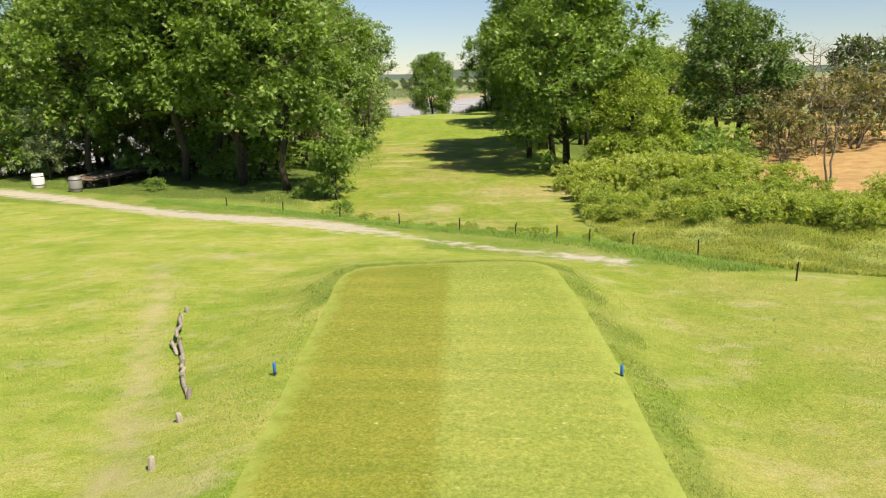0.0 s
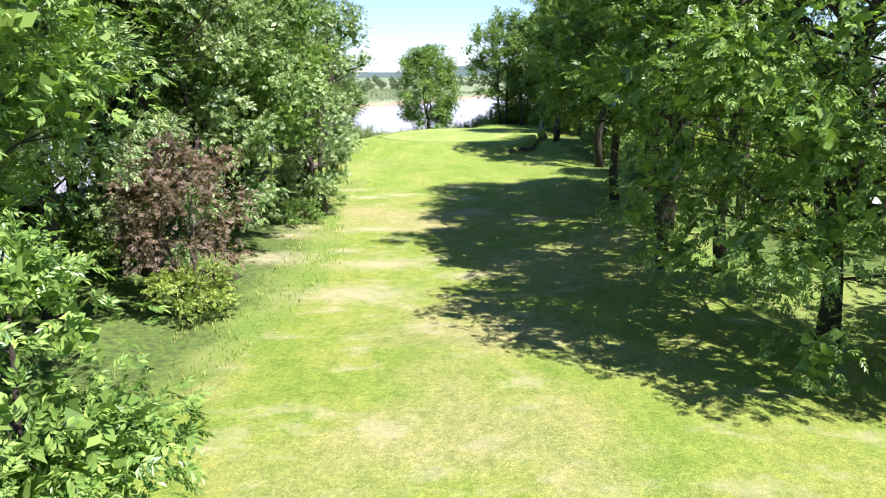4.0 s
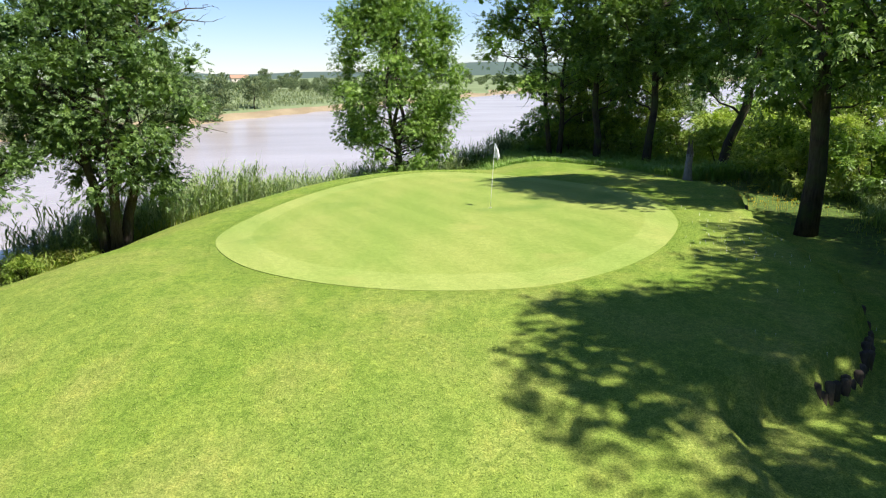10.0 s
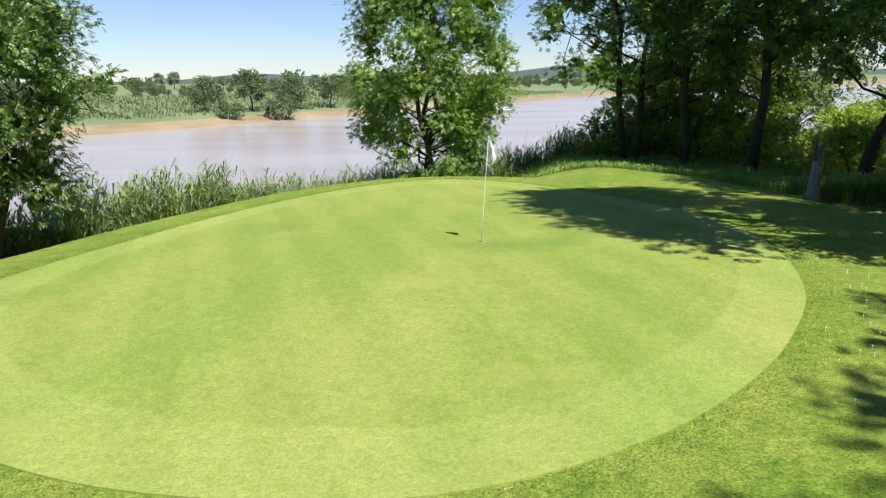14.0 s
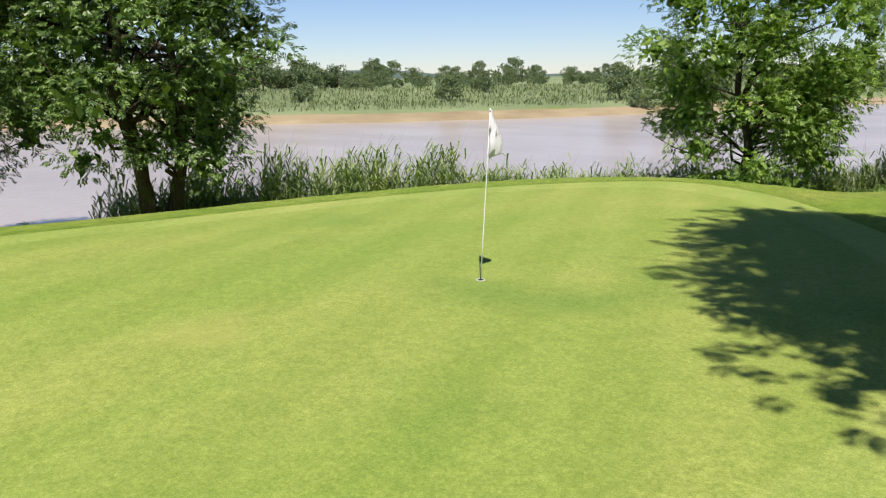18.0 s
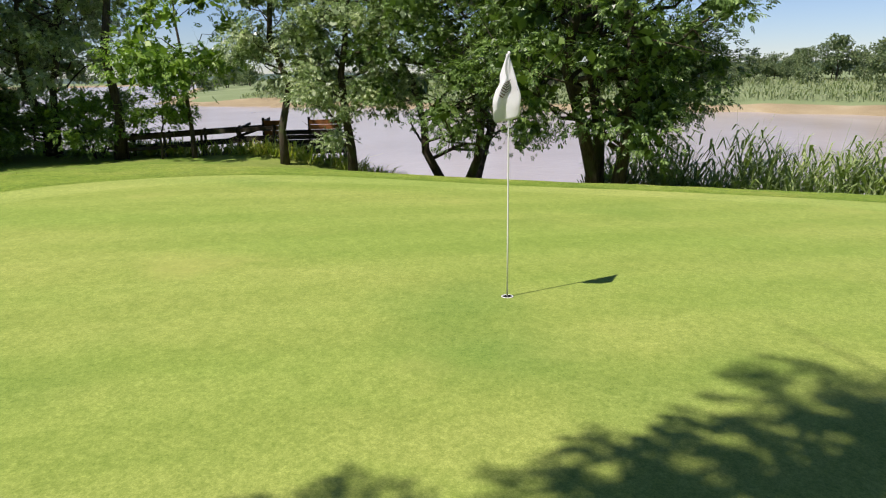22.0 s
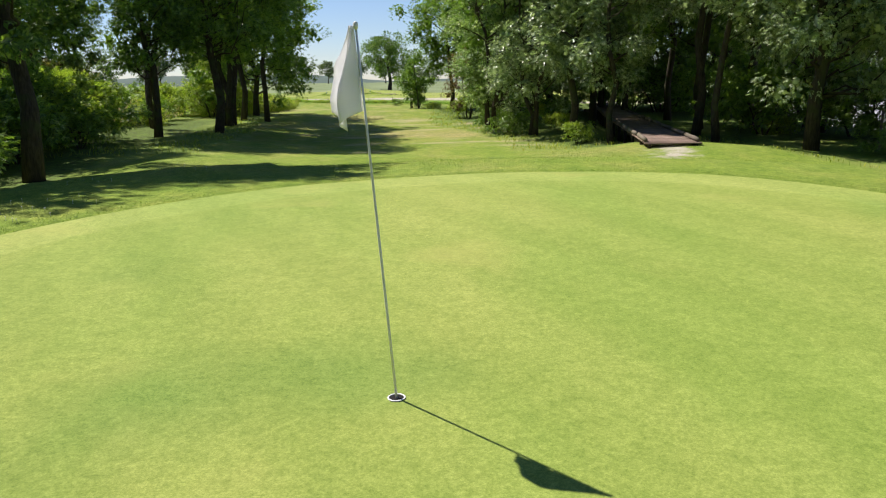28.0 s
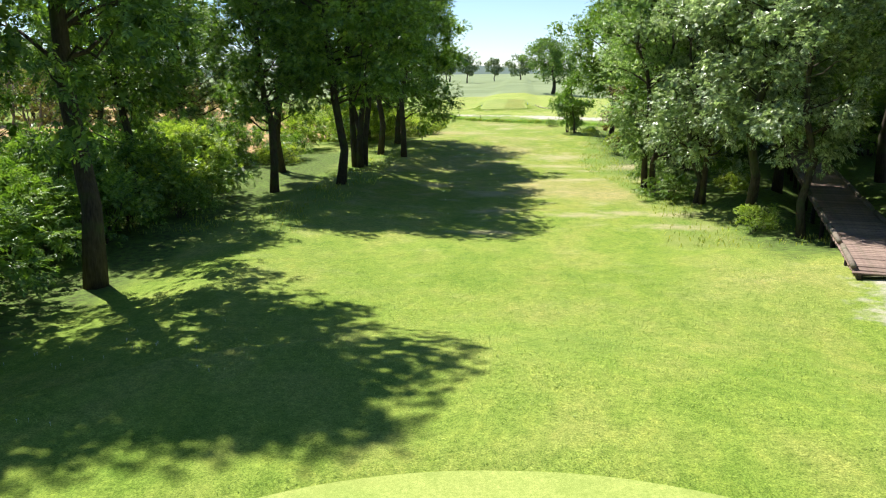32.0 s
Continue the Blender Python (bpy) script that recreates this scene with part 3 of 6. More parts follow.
    for px, py, a, b in BARE:
        bare = np.maximum(bare, 1 - np.hypot((x - px) / a, (y - py) / b))
    tee = inside(TEE_LINE, x, y)
    fringe = 0.14 - 0.5 * np.abs(tee + 0.38) - 1.5 * smooth(3.0, 1.0, x) * smooth(-18.5, -20.5, y)
    meadow = smooth(-4.8, -7.5, y + 0.62 * np.clip(x, -30, 8)) * (1 - 0.8 * smooth(-0.10, 0.12, fringe)) * (1 - 0.5 * smooth(5.5, 8.0, x))
    track = 1.15 - 1.6 * np.abs(side_of([(-6.2, -13.2), (-5.1, -15.9), (-3.8, -19.9), (-2.8, -22.8), (-2.1, -24.8), (-1.9, -28)], x, y))
    worn = np.maximum(track, 1 - np.hypot((x + 4.6) / 3.0, (y + 12.2) / 1.2))
    bare = np.maximum(bare, np.where(y < -9, worn - 0.62, -3))
    return h, {"bare": bare, "rough": np.maximum(-mow, fringe), "soil": soil, "wood": wood, "sand": sand, "mud": mud, "far": farness, "dry": dry, "meadow": meadow}


def height(x, y):
    return float(fields(np.array([x]), np.array([y]))[0][0])


def spaced(lo, hi, step, far, growth):
    """Even steps between lo and hi, then growing ones out to far."""
    mid = list(np.arange(lo, hi + 1e-6, step))
    for sign, seed_at in ((-1, lo), (1, hi)):
        d, p, out = step, seed_at, []
        while abs(p) < far:
            d *= growth
            p += sign * d
            out.append(p)
        mid = out[::-1] + mid if sign < 0 else mid + out
    return np.array(mid)


gx, gy = spaced(-24, 20, 0.36, 2600, 1.13), spaced(-42, 106, 0.40, 2600, 1.13)
mx, my = np.meshgrid(gx, gy)
hz, cover = fields(mx.ravel(), my.ravel())
nx, ny = len(gx), len(gy)
idx = np.arange(nx * ny).reshape(ny, nx)
ground_mesh = bpy.data.meshes.new("ground")
ground_mesh.from_pydata(np.stack([mx.ravel(), my.ravel(), hz], 1).tolist(), [],
                        np.stack([idx[:-1, :-1], idx[:-1, 1:], idx[1:, 1:], idx[1:, :-1]], -1).reshape(-1, 4).tolist())
ground_mesh.polygons.foreach_set("use_smooth", [True] * len(ground_mesh.polygons))
for key, values in cover.items():
    ground_mesh.attributes.new(key, "FLOAT", "POINT").data.foreach_set("value", np.asarray(values, np.float32).ravel())
ground = part("ground", ground_mesh, GROUND)
tagged(ground, "mown grass fairway with rough, bare soil and mud banks", "ground", kind="structure")


def lawn(name, line, material, lift, label, centre):
    """A turf sheet that lies on the ground within a closed line."""
    cx, cy = centre
    n, rings = len(line), 26
    verts = [(cx, cy)]
    for r in range(1, rings + 1):
        verts += [(cx + (px - cx) * r / rings, cy + (py - cy) * r / rings) for px, py in line]
    verts = np.array(verts)
    z = fields(verts[:, 0], verts[:, 1])[0] + lift
    faces = [(0, 1 + k, 1 + (k + 1) % n) for k in range(n)]
    for r in range(rings - 1):
        a = 1 + r * n
        faces += [(a + k, a + n + k, a + n + (k + 1) % n, a + (k + 1) % n) for k in range(n)]
    g = Geo().add(np.column_stack([verts, z]), faces)
    # turned-down edge
    a = 1 + (rings - 1) * n
    low = np.column_stack([verts[a:], z[a:] - 0.08])
    g.add(np.concatenate([np.column_stack([verts[a:], z[a:]]), low]), [(k, k + n, (k + 1) % n + n, (k + 1) % n) for k in range(n)])
    ob = part(name, g, material, smooth=True)
    ring = [0.0] + [r / rings for r in range(1, rings + 1) for _ in range(n)] + [1.0] * (2 * n)
    ob.data.attributes.new("ring", "FLOAT", "POINT").data.foreach_set("value", ring)
    co = np.array([v.co[:2] for v in ob.data.vertices])
    ob.data.attributes.new("edge", "FLOAT", "POINT").data.foreach_set("value", np.clip(inside(line, co[:, 0], co[:, 1]), 0, 9).astype(np.float32))
    return tagged(ob, label, "lawn", kind="structure")


putting_green = lawn("putting_green", GREEN_LINE, GREEN_TURF, 0.02, "closely mown pale green putting surface on a raised platform", GREEN_C)
tee_box = lawn("tee_box", TEE_LINE, TEE_TURF, 0.035, "mown tee turf with one dark and one light stripe", (2.5, -26))

water = Geo()
water.add([(-2600, -2600, -3.2), (2600, -2600, -3.2), (2600, 2600, -3.2), (-2600, 2600, -3.2)], [(0, 1, 2, 3)])
tagged(part("water", water, WATER), "wide silty pale brown river with a smooth surface", "river", kind="structure")

# low hills on the skyline, in a wood colour blued for haze
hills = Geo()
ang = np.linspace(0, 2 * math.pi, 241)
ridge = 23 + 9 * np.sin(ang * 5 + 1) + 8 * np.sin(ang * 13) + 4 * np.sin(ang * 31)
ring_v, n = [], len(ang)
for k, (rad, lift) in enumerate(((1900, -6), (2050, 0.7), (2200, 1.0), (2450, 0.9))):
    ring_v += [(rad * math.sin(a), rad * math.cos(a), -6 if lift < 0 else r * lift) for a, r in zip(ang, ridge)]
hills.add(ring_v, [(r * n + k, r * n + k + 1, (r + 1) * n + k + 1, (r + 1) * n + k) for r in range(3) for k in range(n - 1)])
tagged(part("backdrop", hills, HAZED_HILL, smooth=True), "low wooded hills on the horizon", "hills", kind="structure")


# ---- trees and bushes ----
def unit(v):
    return v / np.maximum(np.linalg.norm(v, axis=-1, keepdims=True), 1e-9)


def leaves(r, centres, radii, count, size, out_from, droop=0.35, thin=0.5):
    """Folded leaves set in loose clumps round the given centres."""
    n = len(centres)
    pick = r.integers(0, n, count)
    d = unit(r.normal(size=(count, 3)))
    rad = radii[pick] * (0.30 + 0.62 * r.random(count) ** 0.5)
    pos = centres[pick] + d * rad[:, None] * np.array([1, 1, 0.72])
    out = unit(pos - out_from)
    along = unit(d * 0.7 + out * 0.5 + r.normal(size=(count, 3)) * 0.6 + np.array([0, 0, -droop]))
    nrm = unit(out * 0.6 + np.array([0, 0, 0.75]) + r.normal(size=(count, 3)) * 0.55)
    side = unit(np.cross(along, nrm))
    up = np.cross(side, along)
    ln = size * (0.65 + 0.7 * r.random(count))[:, None]
    w = ln * thin
    tip = pos + along * ln - up * ln * 0.12
    left = pos + along * ln * 0.48 + side * w * 0.5 + up * ln * 0.10
    right = pos + along * ln * 0.48 - side * w * 0.5 + up * ln * 0.10
    return np.stack([pos, left, tip, right], 1)


def sprays(r, centres, radii, count, size, out_from, droop=0.30, fill=44):
    """Feathered leaf sprays over the upper and outer side of each clump, with broad leaves inside it."""
    n, per = len(centres), 7
    weight = radii ** 2 / np.sum(radii ** 2)
    m = count // per
    pick = r.choice(n, m, p=weight)
    out = unit(centres - out_from)[pick]
    up = np.array([0, 0, 1.0])
    d = unit(r.normal(size=(m, 3)) + 0.45 * up + 0.55 * out)
    pos = centres[pick] + d * (radii[pick] * (0.55 + 0.5 * r.random(m)))[:, None] * np.array([1, 1, 0.62])
    axis = unit(d * 0.8 + out * 0.35 + r.normal(size=(m, 3)) * 0.45 - up * droop)
    nrm = unit(up * 0.9 + d * 0.45 + r.normal(size=(m, 3)) * 0.35)
    side = unit(np.cross(axis, nrm))
    top = np.cross(side, axis)
    ln = size * 2.1 * (0.7 + 0.6 * r.random(m))[:, None]
    quads = []
    for at, hand in ((0.62, 0.0), (0.52, 1.0), (0.52, -1.0), (0.30, 1.0), (0.30, -1.0), (0.08, 1.0), (0.08, -1.0)):
        root = pos + axis * ln * at - top * ln * 0.10 * at
        go = unit(axis * (0.62 if hand else 1.0) + side * hand * 0.8 - top * 0.12 + r.normal(size=(m, 3)) * 0.10)
        cross = unit(np.cross(go, top))
        leaf = size * (0.85 + 0.4 * r.random(m))[:, None]
        fold = np.cross(cross, go) * leaf * 0.05
        quads.append(np.stack([root, root + go * leaf * 0.5 + cross * leaf * 0.21 + fold, root + go * leaf - top * leaf * 0.1, root + go * leaf * 0.5 - cross * leaf * 0.21 + fold], 1))
    if fill:
        k = np.repeat(np.arange(n), fill)
        c = centres[k] + unit(r.normal(size=(len(k), 3))) * (radii[k] * 0.46 * r.random(len(k)))[:, None]
        a, b = unit(r.normal(size=(len(k), 3))), unit(r.normal(size=(len(k), 3)))
        b = unit(np.cross(a, b))
        w = (radii[k] * (0.11 + 0.10 * r.random(len(k))))[:, None]
        quads.append(np.stack([c - a * w, c + b * w * 0.6, c + a * w, c - b * w * 0.6], 1))
    return np.concatenate(quads)


def bent(r, a, b, n, sway):
    """A wavering line from a to b."""
    a, b = np.array(a, float), np.array(b, float)
    t = np.linspace(0, 1, n)[:, None]
    p = a + (b - a) * t
    off = r.normal(size=(n, 3)) * sway * np.linalg.norm(b - a) * np.sin(t * math.pi)
    return p + off


def tree_meshes(name, seed, h, crown_r, crown_base, trunk_r, blobs, count, leaf_size, stems=1, spread=0.0, lean=(0, 0), blob_r=(0.55, 1.15),
                bare=0, top=1.0, low=False, limbs=3, far=False, lump=0.45, cone=0.0):
    """A trunk mesh with its limbs and a crown mesh, for a tree that stands at the origin."""
    r = np.random.default_rng(seed)
    trunk = Geo()
    axes = []
    for s in range(stems):
        a = 2 * math.pi * s / stems + r.random() * 1.5
        foot = np.array([math.cos(a), math.sin(a), 0]) * (trunk_r * 1.1 if stems > 1 else 0) + np.array([0, 0, -0.25])
        head = np.array([lean[0] + math.cos(a) * spread, lean[1] + math.sin(a) * spread, h * (0.86 if stems == 1 else 0.70 + 0.1 * r.random())])
        line = bent(r, foot, head, 8, 0.022)
        k = 1.0 if stems == 1 else 0.72
        rad = trunk_r * k * np.array([1.25, 0.92, 0.82, 0.70, 0.56, 0.42, 0.28, 0.12])
        trunk.tube(line, rad, 9)
        axes.append(line)
    cz = (crown_base + h) / 2
    half = (h - crown_base) / 2
    centre = np.array([lean[0] * 0.6, lean[1] * 0.6, cz])
    c = unit(r.normal(size=(blobs * 3, 3)))
    keep = c[:, 2] > -0.92
    c = c[keep][:blobs]
    swell = np.array([noise.noise(Vector((v[0] * 1.9 + seed, v[1] * 1.9, v[2] * 2.8))) for v in c])
    lobes = 1 + lump * swell + 0.05 * r.normal(size=len(c))
    depth = 0.42 + 0.58 * r.random(len(c)) ** 0.5
    taper = np.where(c[:, 2] > 0, 1 - 0.35 * c[:, 2] * top, 1 + (0.0 if low else 0.15) * c[:, 2])
    pos = centre + c * np.array([crown_r, crown_r, half]) * (lobes * depth * taper)[:, None]
    pos[:, :2] = centre[:2] + (pos[:, :2] - centre[:2]) * (1 + cone * (0.5 - (pos[:, 2:] - crown_base) / (h - crown_base)))
    rad = blob_r[0] + (blob_r[1] - blob_r[0]) * r.random(len(c))
    # limbs reach towards the clumps
    for k in range(0, len(pos), limbs):
        line = axes[int(r.integers(0, len(axes)))]
        zs = pos[k][2] - 0.30 * np.hypot(*(pos[k][:2] - centre[:2])) - 0.5
        zs = float(np.clip(zs, h * 0.12 if low else crown_base * 0.75, h * 0.8))
        i = int(np.clip(np.searchsorted(line[:, 2], zs), 1, len(line) - 1))
        f = (zs - line[i - 1][2]) / max(line[i][2] - line[i - 1][2], 1e-6)
        start = line[i - 1] + (line[i] - line[i - 1]) * np.clip(f, 0, 1)
        br = trunk_r * (0.34 if k % 2 == 0 else 0.22) * (1 - 0.55 * zs / h)
        p = bent(r, start, pos[k], 5, 0.07)
        trunk.tube(p, br * np.array([1, 0.8, 0.6, 0.4, 0.16]), 5, False)
        for q in range(2):
            e = pos[k] + r.normal(size=3) * rad[k] * 0.8
            trunk.tube(bent(r, p[3], e, 3, 0.08), br * np.array([0.4, 0.25, 0.08]), 4, False)
    for k in range(bare):
        a = r.random() * 6.28
        s = axes[0][4 + k % 3]
        e = s + np.array([math.cos(a) * crown_r * 1.1, math.sin(a) * crown_r * 1.1, h * (0.02 + 0.14 * r.random())])
        p = bent(r, s, e, 9, 0.018) + np.array([0, 0, 0.25]) * np.sin(np.linspace(0, 3.1, 9))[:, None]
        trunk.tube(p, trunk_r * np.array([0.26, 0.23, 0.2, 0.17, 0.14, 0.11, 0.08, 0.05, 0.02]), 5, False)
        for q in range(9):
            b = p[3 + q % 6]
            d = unit(e - s + r.normal(size=3) * 2.2 + np.array([0, 0, 0.8])) * (0.35 + 0.6 * r.random())
            trunk.tube(bent(r, b, b + d, 5, 0.05), trunk_r * np.array([0.06, 0.05, 0.035, 0.022, 0.008]), 4, False)
    crown = Geo()
    if count:
        grow = leaves if far else sprays
        crown.quads(grow(r, pos, rad, count, leaf_size, centre - np.array([0, 0, half * 0.4])))
    return trunk.mesh(name + "_trunk", True), crown.mesh(name + "_crown") if count else None


def plant_tree(kind, x, y, turn, scale, label, group, category="tree", tilt=(0, 0), bark=BARK, z=None):
    """One tree with its own root, trunk and crown."""
    trunk, crown, leaf = kind
    root = new(category.replace(" ", "_"))
    root.matrix_world = pose(x, y, (height(x, y) if z is None else z), tilt[0], tilt[1], 0) @ pose(0, 0, 0, 0, 0, turn) @ Matrix.Diagonal((scale, scale, scale, 1))
    tagged(root, label, category, group)
    part("trunk", trunk, bark, root)
    if crown:
        part("crown", crown, leaf, root)
    return root


BROAD_A = (*tree_meshes("broad_a", 3, 19.0, 5.1, 1.6, 0.27, 160, 46000, 0.15, stems=2, spread=1.6, blob_r=(0.8, 1.5), bare=2), ASH_LEAF)
BROAD_B = (*tree_meshes("broad_b", 8, 18.0, 4.8, 1.8, 0.25, 155, 46000, 0.15, blob_r=(0.8, 1.5)), ASH_LEAF)
BROAD_C = (*tree_meshes("broad_c", 21, 20.0, 4.9, 2.8, 0.29, 160, 46000, 0.155, blob_r=(0.8, 1.5)), DEEP_LEAF)
DENSE = (*tree_meshes("dense", 21, 19.5, 3.2, 1.8, 0.29, 160, 49000, 0.155, blob_r=(0.7, 1.2), lump=0.15, cone=0.55), DEEP_LEAF)
SHADE = (*tree_meshes("shade", 26, 19.5, 4.0, 3.0, 0.27, 130, 45000, 0.16, blob_r=(0.7, 1.3), lump=0.3, top=0.8), DEEP_LEAF)
CLUSTER = (*tree_meshes("cluster", 18, 19.0, 4.9, 2.4, 0.27, 165, 49000, 0.15, stems=4, spread=1.0, blob_r=(0.8, 1.5)), ASH_LEAF)
ROUND = (*tree_meshes("round", 15, 15.0, 5.8, 1.4, 0.26, 230, 77000, 0.13, blob_r=(0.85, 1.5), low=True), ASH_LEAF)
PALE_A = (*tree_meshes("pale_a", 31, 16.0, 3.7, 1.6, 0.25, 150, 63000, 0.105, blob_r=(0.75, 1.35), low=True, lump=0.35), PALE_LEAF)
PALE_B = (*tree_meshes("pale_b", 37, 15.0, 3.5, 1.3, 0.23, 130, 49000, 0.115, stems=2, spread=1.4, blob_r=(0.75, 1.35), low=True, lump=0.35), PALE_LEAF)
RIVER_ASH = (*tree_meshes("river_ash", 41, 13.0, 3.6, 0.6, 0.20, 200, 112000, 0.100, stems=3, spread=1.0, blob_r=(0.7, 1.15), low=True, top=1.0, lump=0.36), ASH_LEAF)
FORK = (*tree_meshes("fork", 47, 10.8, 4.6, 2.1, 0.27, 135, 84000, 0.100, stems=3, spread=3.6, blob_r=(0.75, 1.35), bare=3, low=True, lump=0.4), HOLM_LEAF)
BANK_OAK = (*tree_meshes("bank_oak", 53, 11.6, 3.6, 1.5, 0.28, 190, 112000, 0.100, stems=3, spread=1.6, blob_r=(0.75, 1.25), bare=7, low=True, lump=0.36), HOLM_LEAF)
SLIM_A = (*tree_meshes("slim_a", 61, 19.0, 3.6, 7.0, 0.22, 75, 25000, 0.155, lean=(1.2, 0.3), blob_r=(0.6, 1.2)), DEEP_LEAF)
SLIM_B = (*tree_meshes("slim_b", 67, 18.0, 3.7, 5.6, 0.21, 75, 25000, 0.155, lean=(-0.5, 0.6), blob_r=(0.6, 1.2)), ASH_LEAF)
WOODY = (*tree_meshes("woody", 24, 16.0, 3.6, 2.6, 0.22, 125, 38000, 0.15, lean=(0.8, 0.3), blob_r=(0.75, 1.35), lump=0.35), DEEP_LEAF)
SAPLING = (*tree_meshes("sapling", 71, 6.5, 1.7, 1.4, 0.08, 36, 5600, 0.13, lean=(0.5, 0)), ASH_LEAF)
SHRUB_A = (*tree_meshes("shrub_a", 83, 3.2, 2.0, 0.1, 0.05, 42, 6300, 0.13, stems=4, spread=1.1, blob_r=(0.4, 0.75), low=True), FRESH_LEAF)
SHRUB_B = (*tree_meshes("shrub_b", 89, 2.6, 2.2, 0.0, 0.05, 40, 5600, 0.13, stems=4, spread=1.2, blob_r=(0.4, 0.75), low=True), ASH_LEAF)
BRAMBLE = (*tree_meshes("bramble", 97, 1.7, 2.0, -0.2, 0.03, 44, 5600, 0.11, stems=5, spread=1.4, blob_r=(0.35, 0.6), low=True), WEED_LEAF)
COPPER = (*tree_meshes("copper", 101, 4.6, 1.7, 0.6, 0.07, 44, 12000, 0.075, stems=3, spread=0.8, blob_r=(0.35, 0.7), low=True), RED_LEAF)
YOUNG = (*tree_meshes("young", 79, 4.6, 0.85, 0.15, 0.06, 46, 9100, 0.09, stems=3, spread=0.4, blob_r=(0.35, 0.65), low=True), ASH_LEAF)
BRUSH = (*tree_meshes("brush", 131, 4.6, 2.2, 0.3, 0.06, 46, 2450, 0.10, stems=5, spread=1.4, blob_r=(0.4, 0.8), bare=6, low=True), DRY_LEAF)
FINE = (*tree_meshes("fine", 35, 16.5, 3.7, 0.5, 0.25, 105, 38000, 0.135, stems=2, spread=1.2, blob_r=(0.6, 1.2), bare=2, low=True), LIGHT_LEAF)
PALE_D = (*tree_meshes("pale_d", 33, 15.5, 2.8, 2.4, 0.20, 95, 30000, 0.145, blob_r=(0.7, 1.25), lump=0.35), PALE_LEAF)
SLIM_P = (SLIM_B[0], SLIM_B[1].copy(), PALE_LEAF)
BROAD_L = (BROAD_B[0], BROAD_B[1].copy(), LIGHT_LEAF)
DARK_ROUND = (ROUND[0], ROUND[1].copy(), OAK_LEAF)
GLADE = (ROUND[0], ROUND[1].copy(), FRESH_LEAF)
PALE_C = (PALE_A[0], PALE_A[1].copy(), PALE_LEAF)
DEAD = (*tree_meshes("dead", 103, 6.5, 2.2, 2.5, 0.09, 26, 0, 0.2, stems=2, spread=1.0, bare=6), None)
FAR_A = (*tree_meshes("far_a", 107, 8.0, 3.6, 0.6, 0.18, 34, 1800, 0.60, blob_r=(0.9, 1.5), low=True, limbs=9, far=True), HAZED_LEAF)
FAR_B = (*tree_meshes("far_b", 109, 5.0, 3.4, 0.2, 0.12, 28, 1300, 0.60, blob_r=(0.8, 1.4), low=True, limbs=9, far=True), HAZED_LEAF)
FAR_C = (*tree_meshes("far_c", 113, 11.0, 4.2, 1.8, 0.22, 38, 2200, 0.62, blob_r=(0.9, 1.5), limbs=9, far=True), HAZED_LEAF)
PARK_OAK = (*tree_meshes("park_oak", 127, 13.0, 6.2, 2.0, 0.40, 90, 9000, 0.42, blob_r=(0.9, 1.6), low=True, far=True), DEEP_LEAF)

ROW = "trees along the fairway edge"
for kind, x, y, turn, s, tilt in (
        (ROUND, 10.1, 15.8, 268, 0.95, (0, 0)), (SLIM_B, 10.1, 23.0, 130, 1.0, (0, 0)), (SLIM_B, 8.3, 23.8, 40, 0.92, (0, 0)), (CLUSTER, 10.0, 29.8, 250, 1.0, (0, 0)),
        (BROAD_B, 9.5, 36.8, 40, 0.92, (0, 0)), (BROAD_C, 12.0, 39.7, 300, 0.68, (0, 0)), (SLIM_A, 13.8, 33.0, 80, 0.9, (0, 0)), (WOODY, 15.6, 45.6, 10, 0.84, (0, 0)),
        (SHADE, 12.2, 54.4, 200, 1.06, (0, 1)), (WOODY, 13.3, 58.8, 90, 1.02, (0, 5)),
        (WOODY, 14.6, 63.4, 180, 0.93, (0, 4)), (WOODY, 14.4, 68.6, 20, 0.88, (0, 15)), (DENSE, 11.55, 73.1, 45, 1.02, (0, 1)), (WOODY, 15.0, 79.6, 30, 1.05, (0, 6)),
        (WOODY, 14.4, 87.4, 220, 1.12, (0, 11)), (WOODY, 12.6, 94.0, 140, 1.12, (0, 7)), (WOODY, 10.2, 96.4, 75, 1.08, (0, 3)), (BROAD_A, 7.9, 98.4, 160, 0.92, (0, 0))):
    plant_tree(kind, x, y, turn, s, "tall broadleaf tree with a dark trunk beside the fairway", ROW, tilt=tilt)
for kind, x, y, turn, s in (
        (DARK_ROUND, 24.2, 23.0, 30, 0.82), (SLIM_B, 14.2, 32.0, 15, 0.9), (SLIM_B, 17.8, 60.5, 120, 0.9), 
        (BROAD_B, 22.5, 46, 330, 0.6), (GLADE, 13.4, 10.8, 70, 0.50), (GLADE, 28.5, 56.0, 10, 0.70), (GLADE, 29.0, 67.0, 100, 0.75), (GLADE, 30.0, 78.0, 190, 0.80), (GLADE, 29.5, 88.0, 280, 0.75),
        (GLADE, 28.0, 98.5, 40, 0.70), (BROAD_L, 17.0, 101.5, 140, 0.55), (GLADE, 13.6, 101.0, 320, 0.50), (GLADE, 9.8, 102.2, 60, 0.45)):
    plant_tree(kind, x, y, turn, s, "slender dark-trunked tree in the shady wood", "trees of the shady wood")

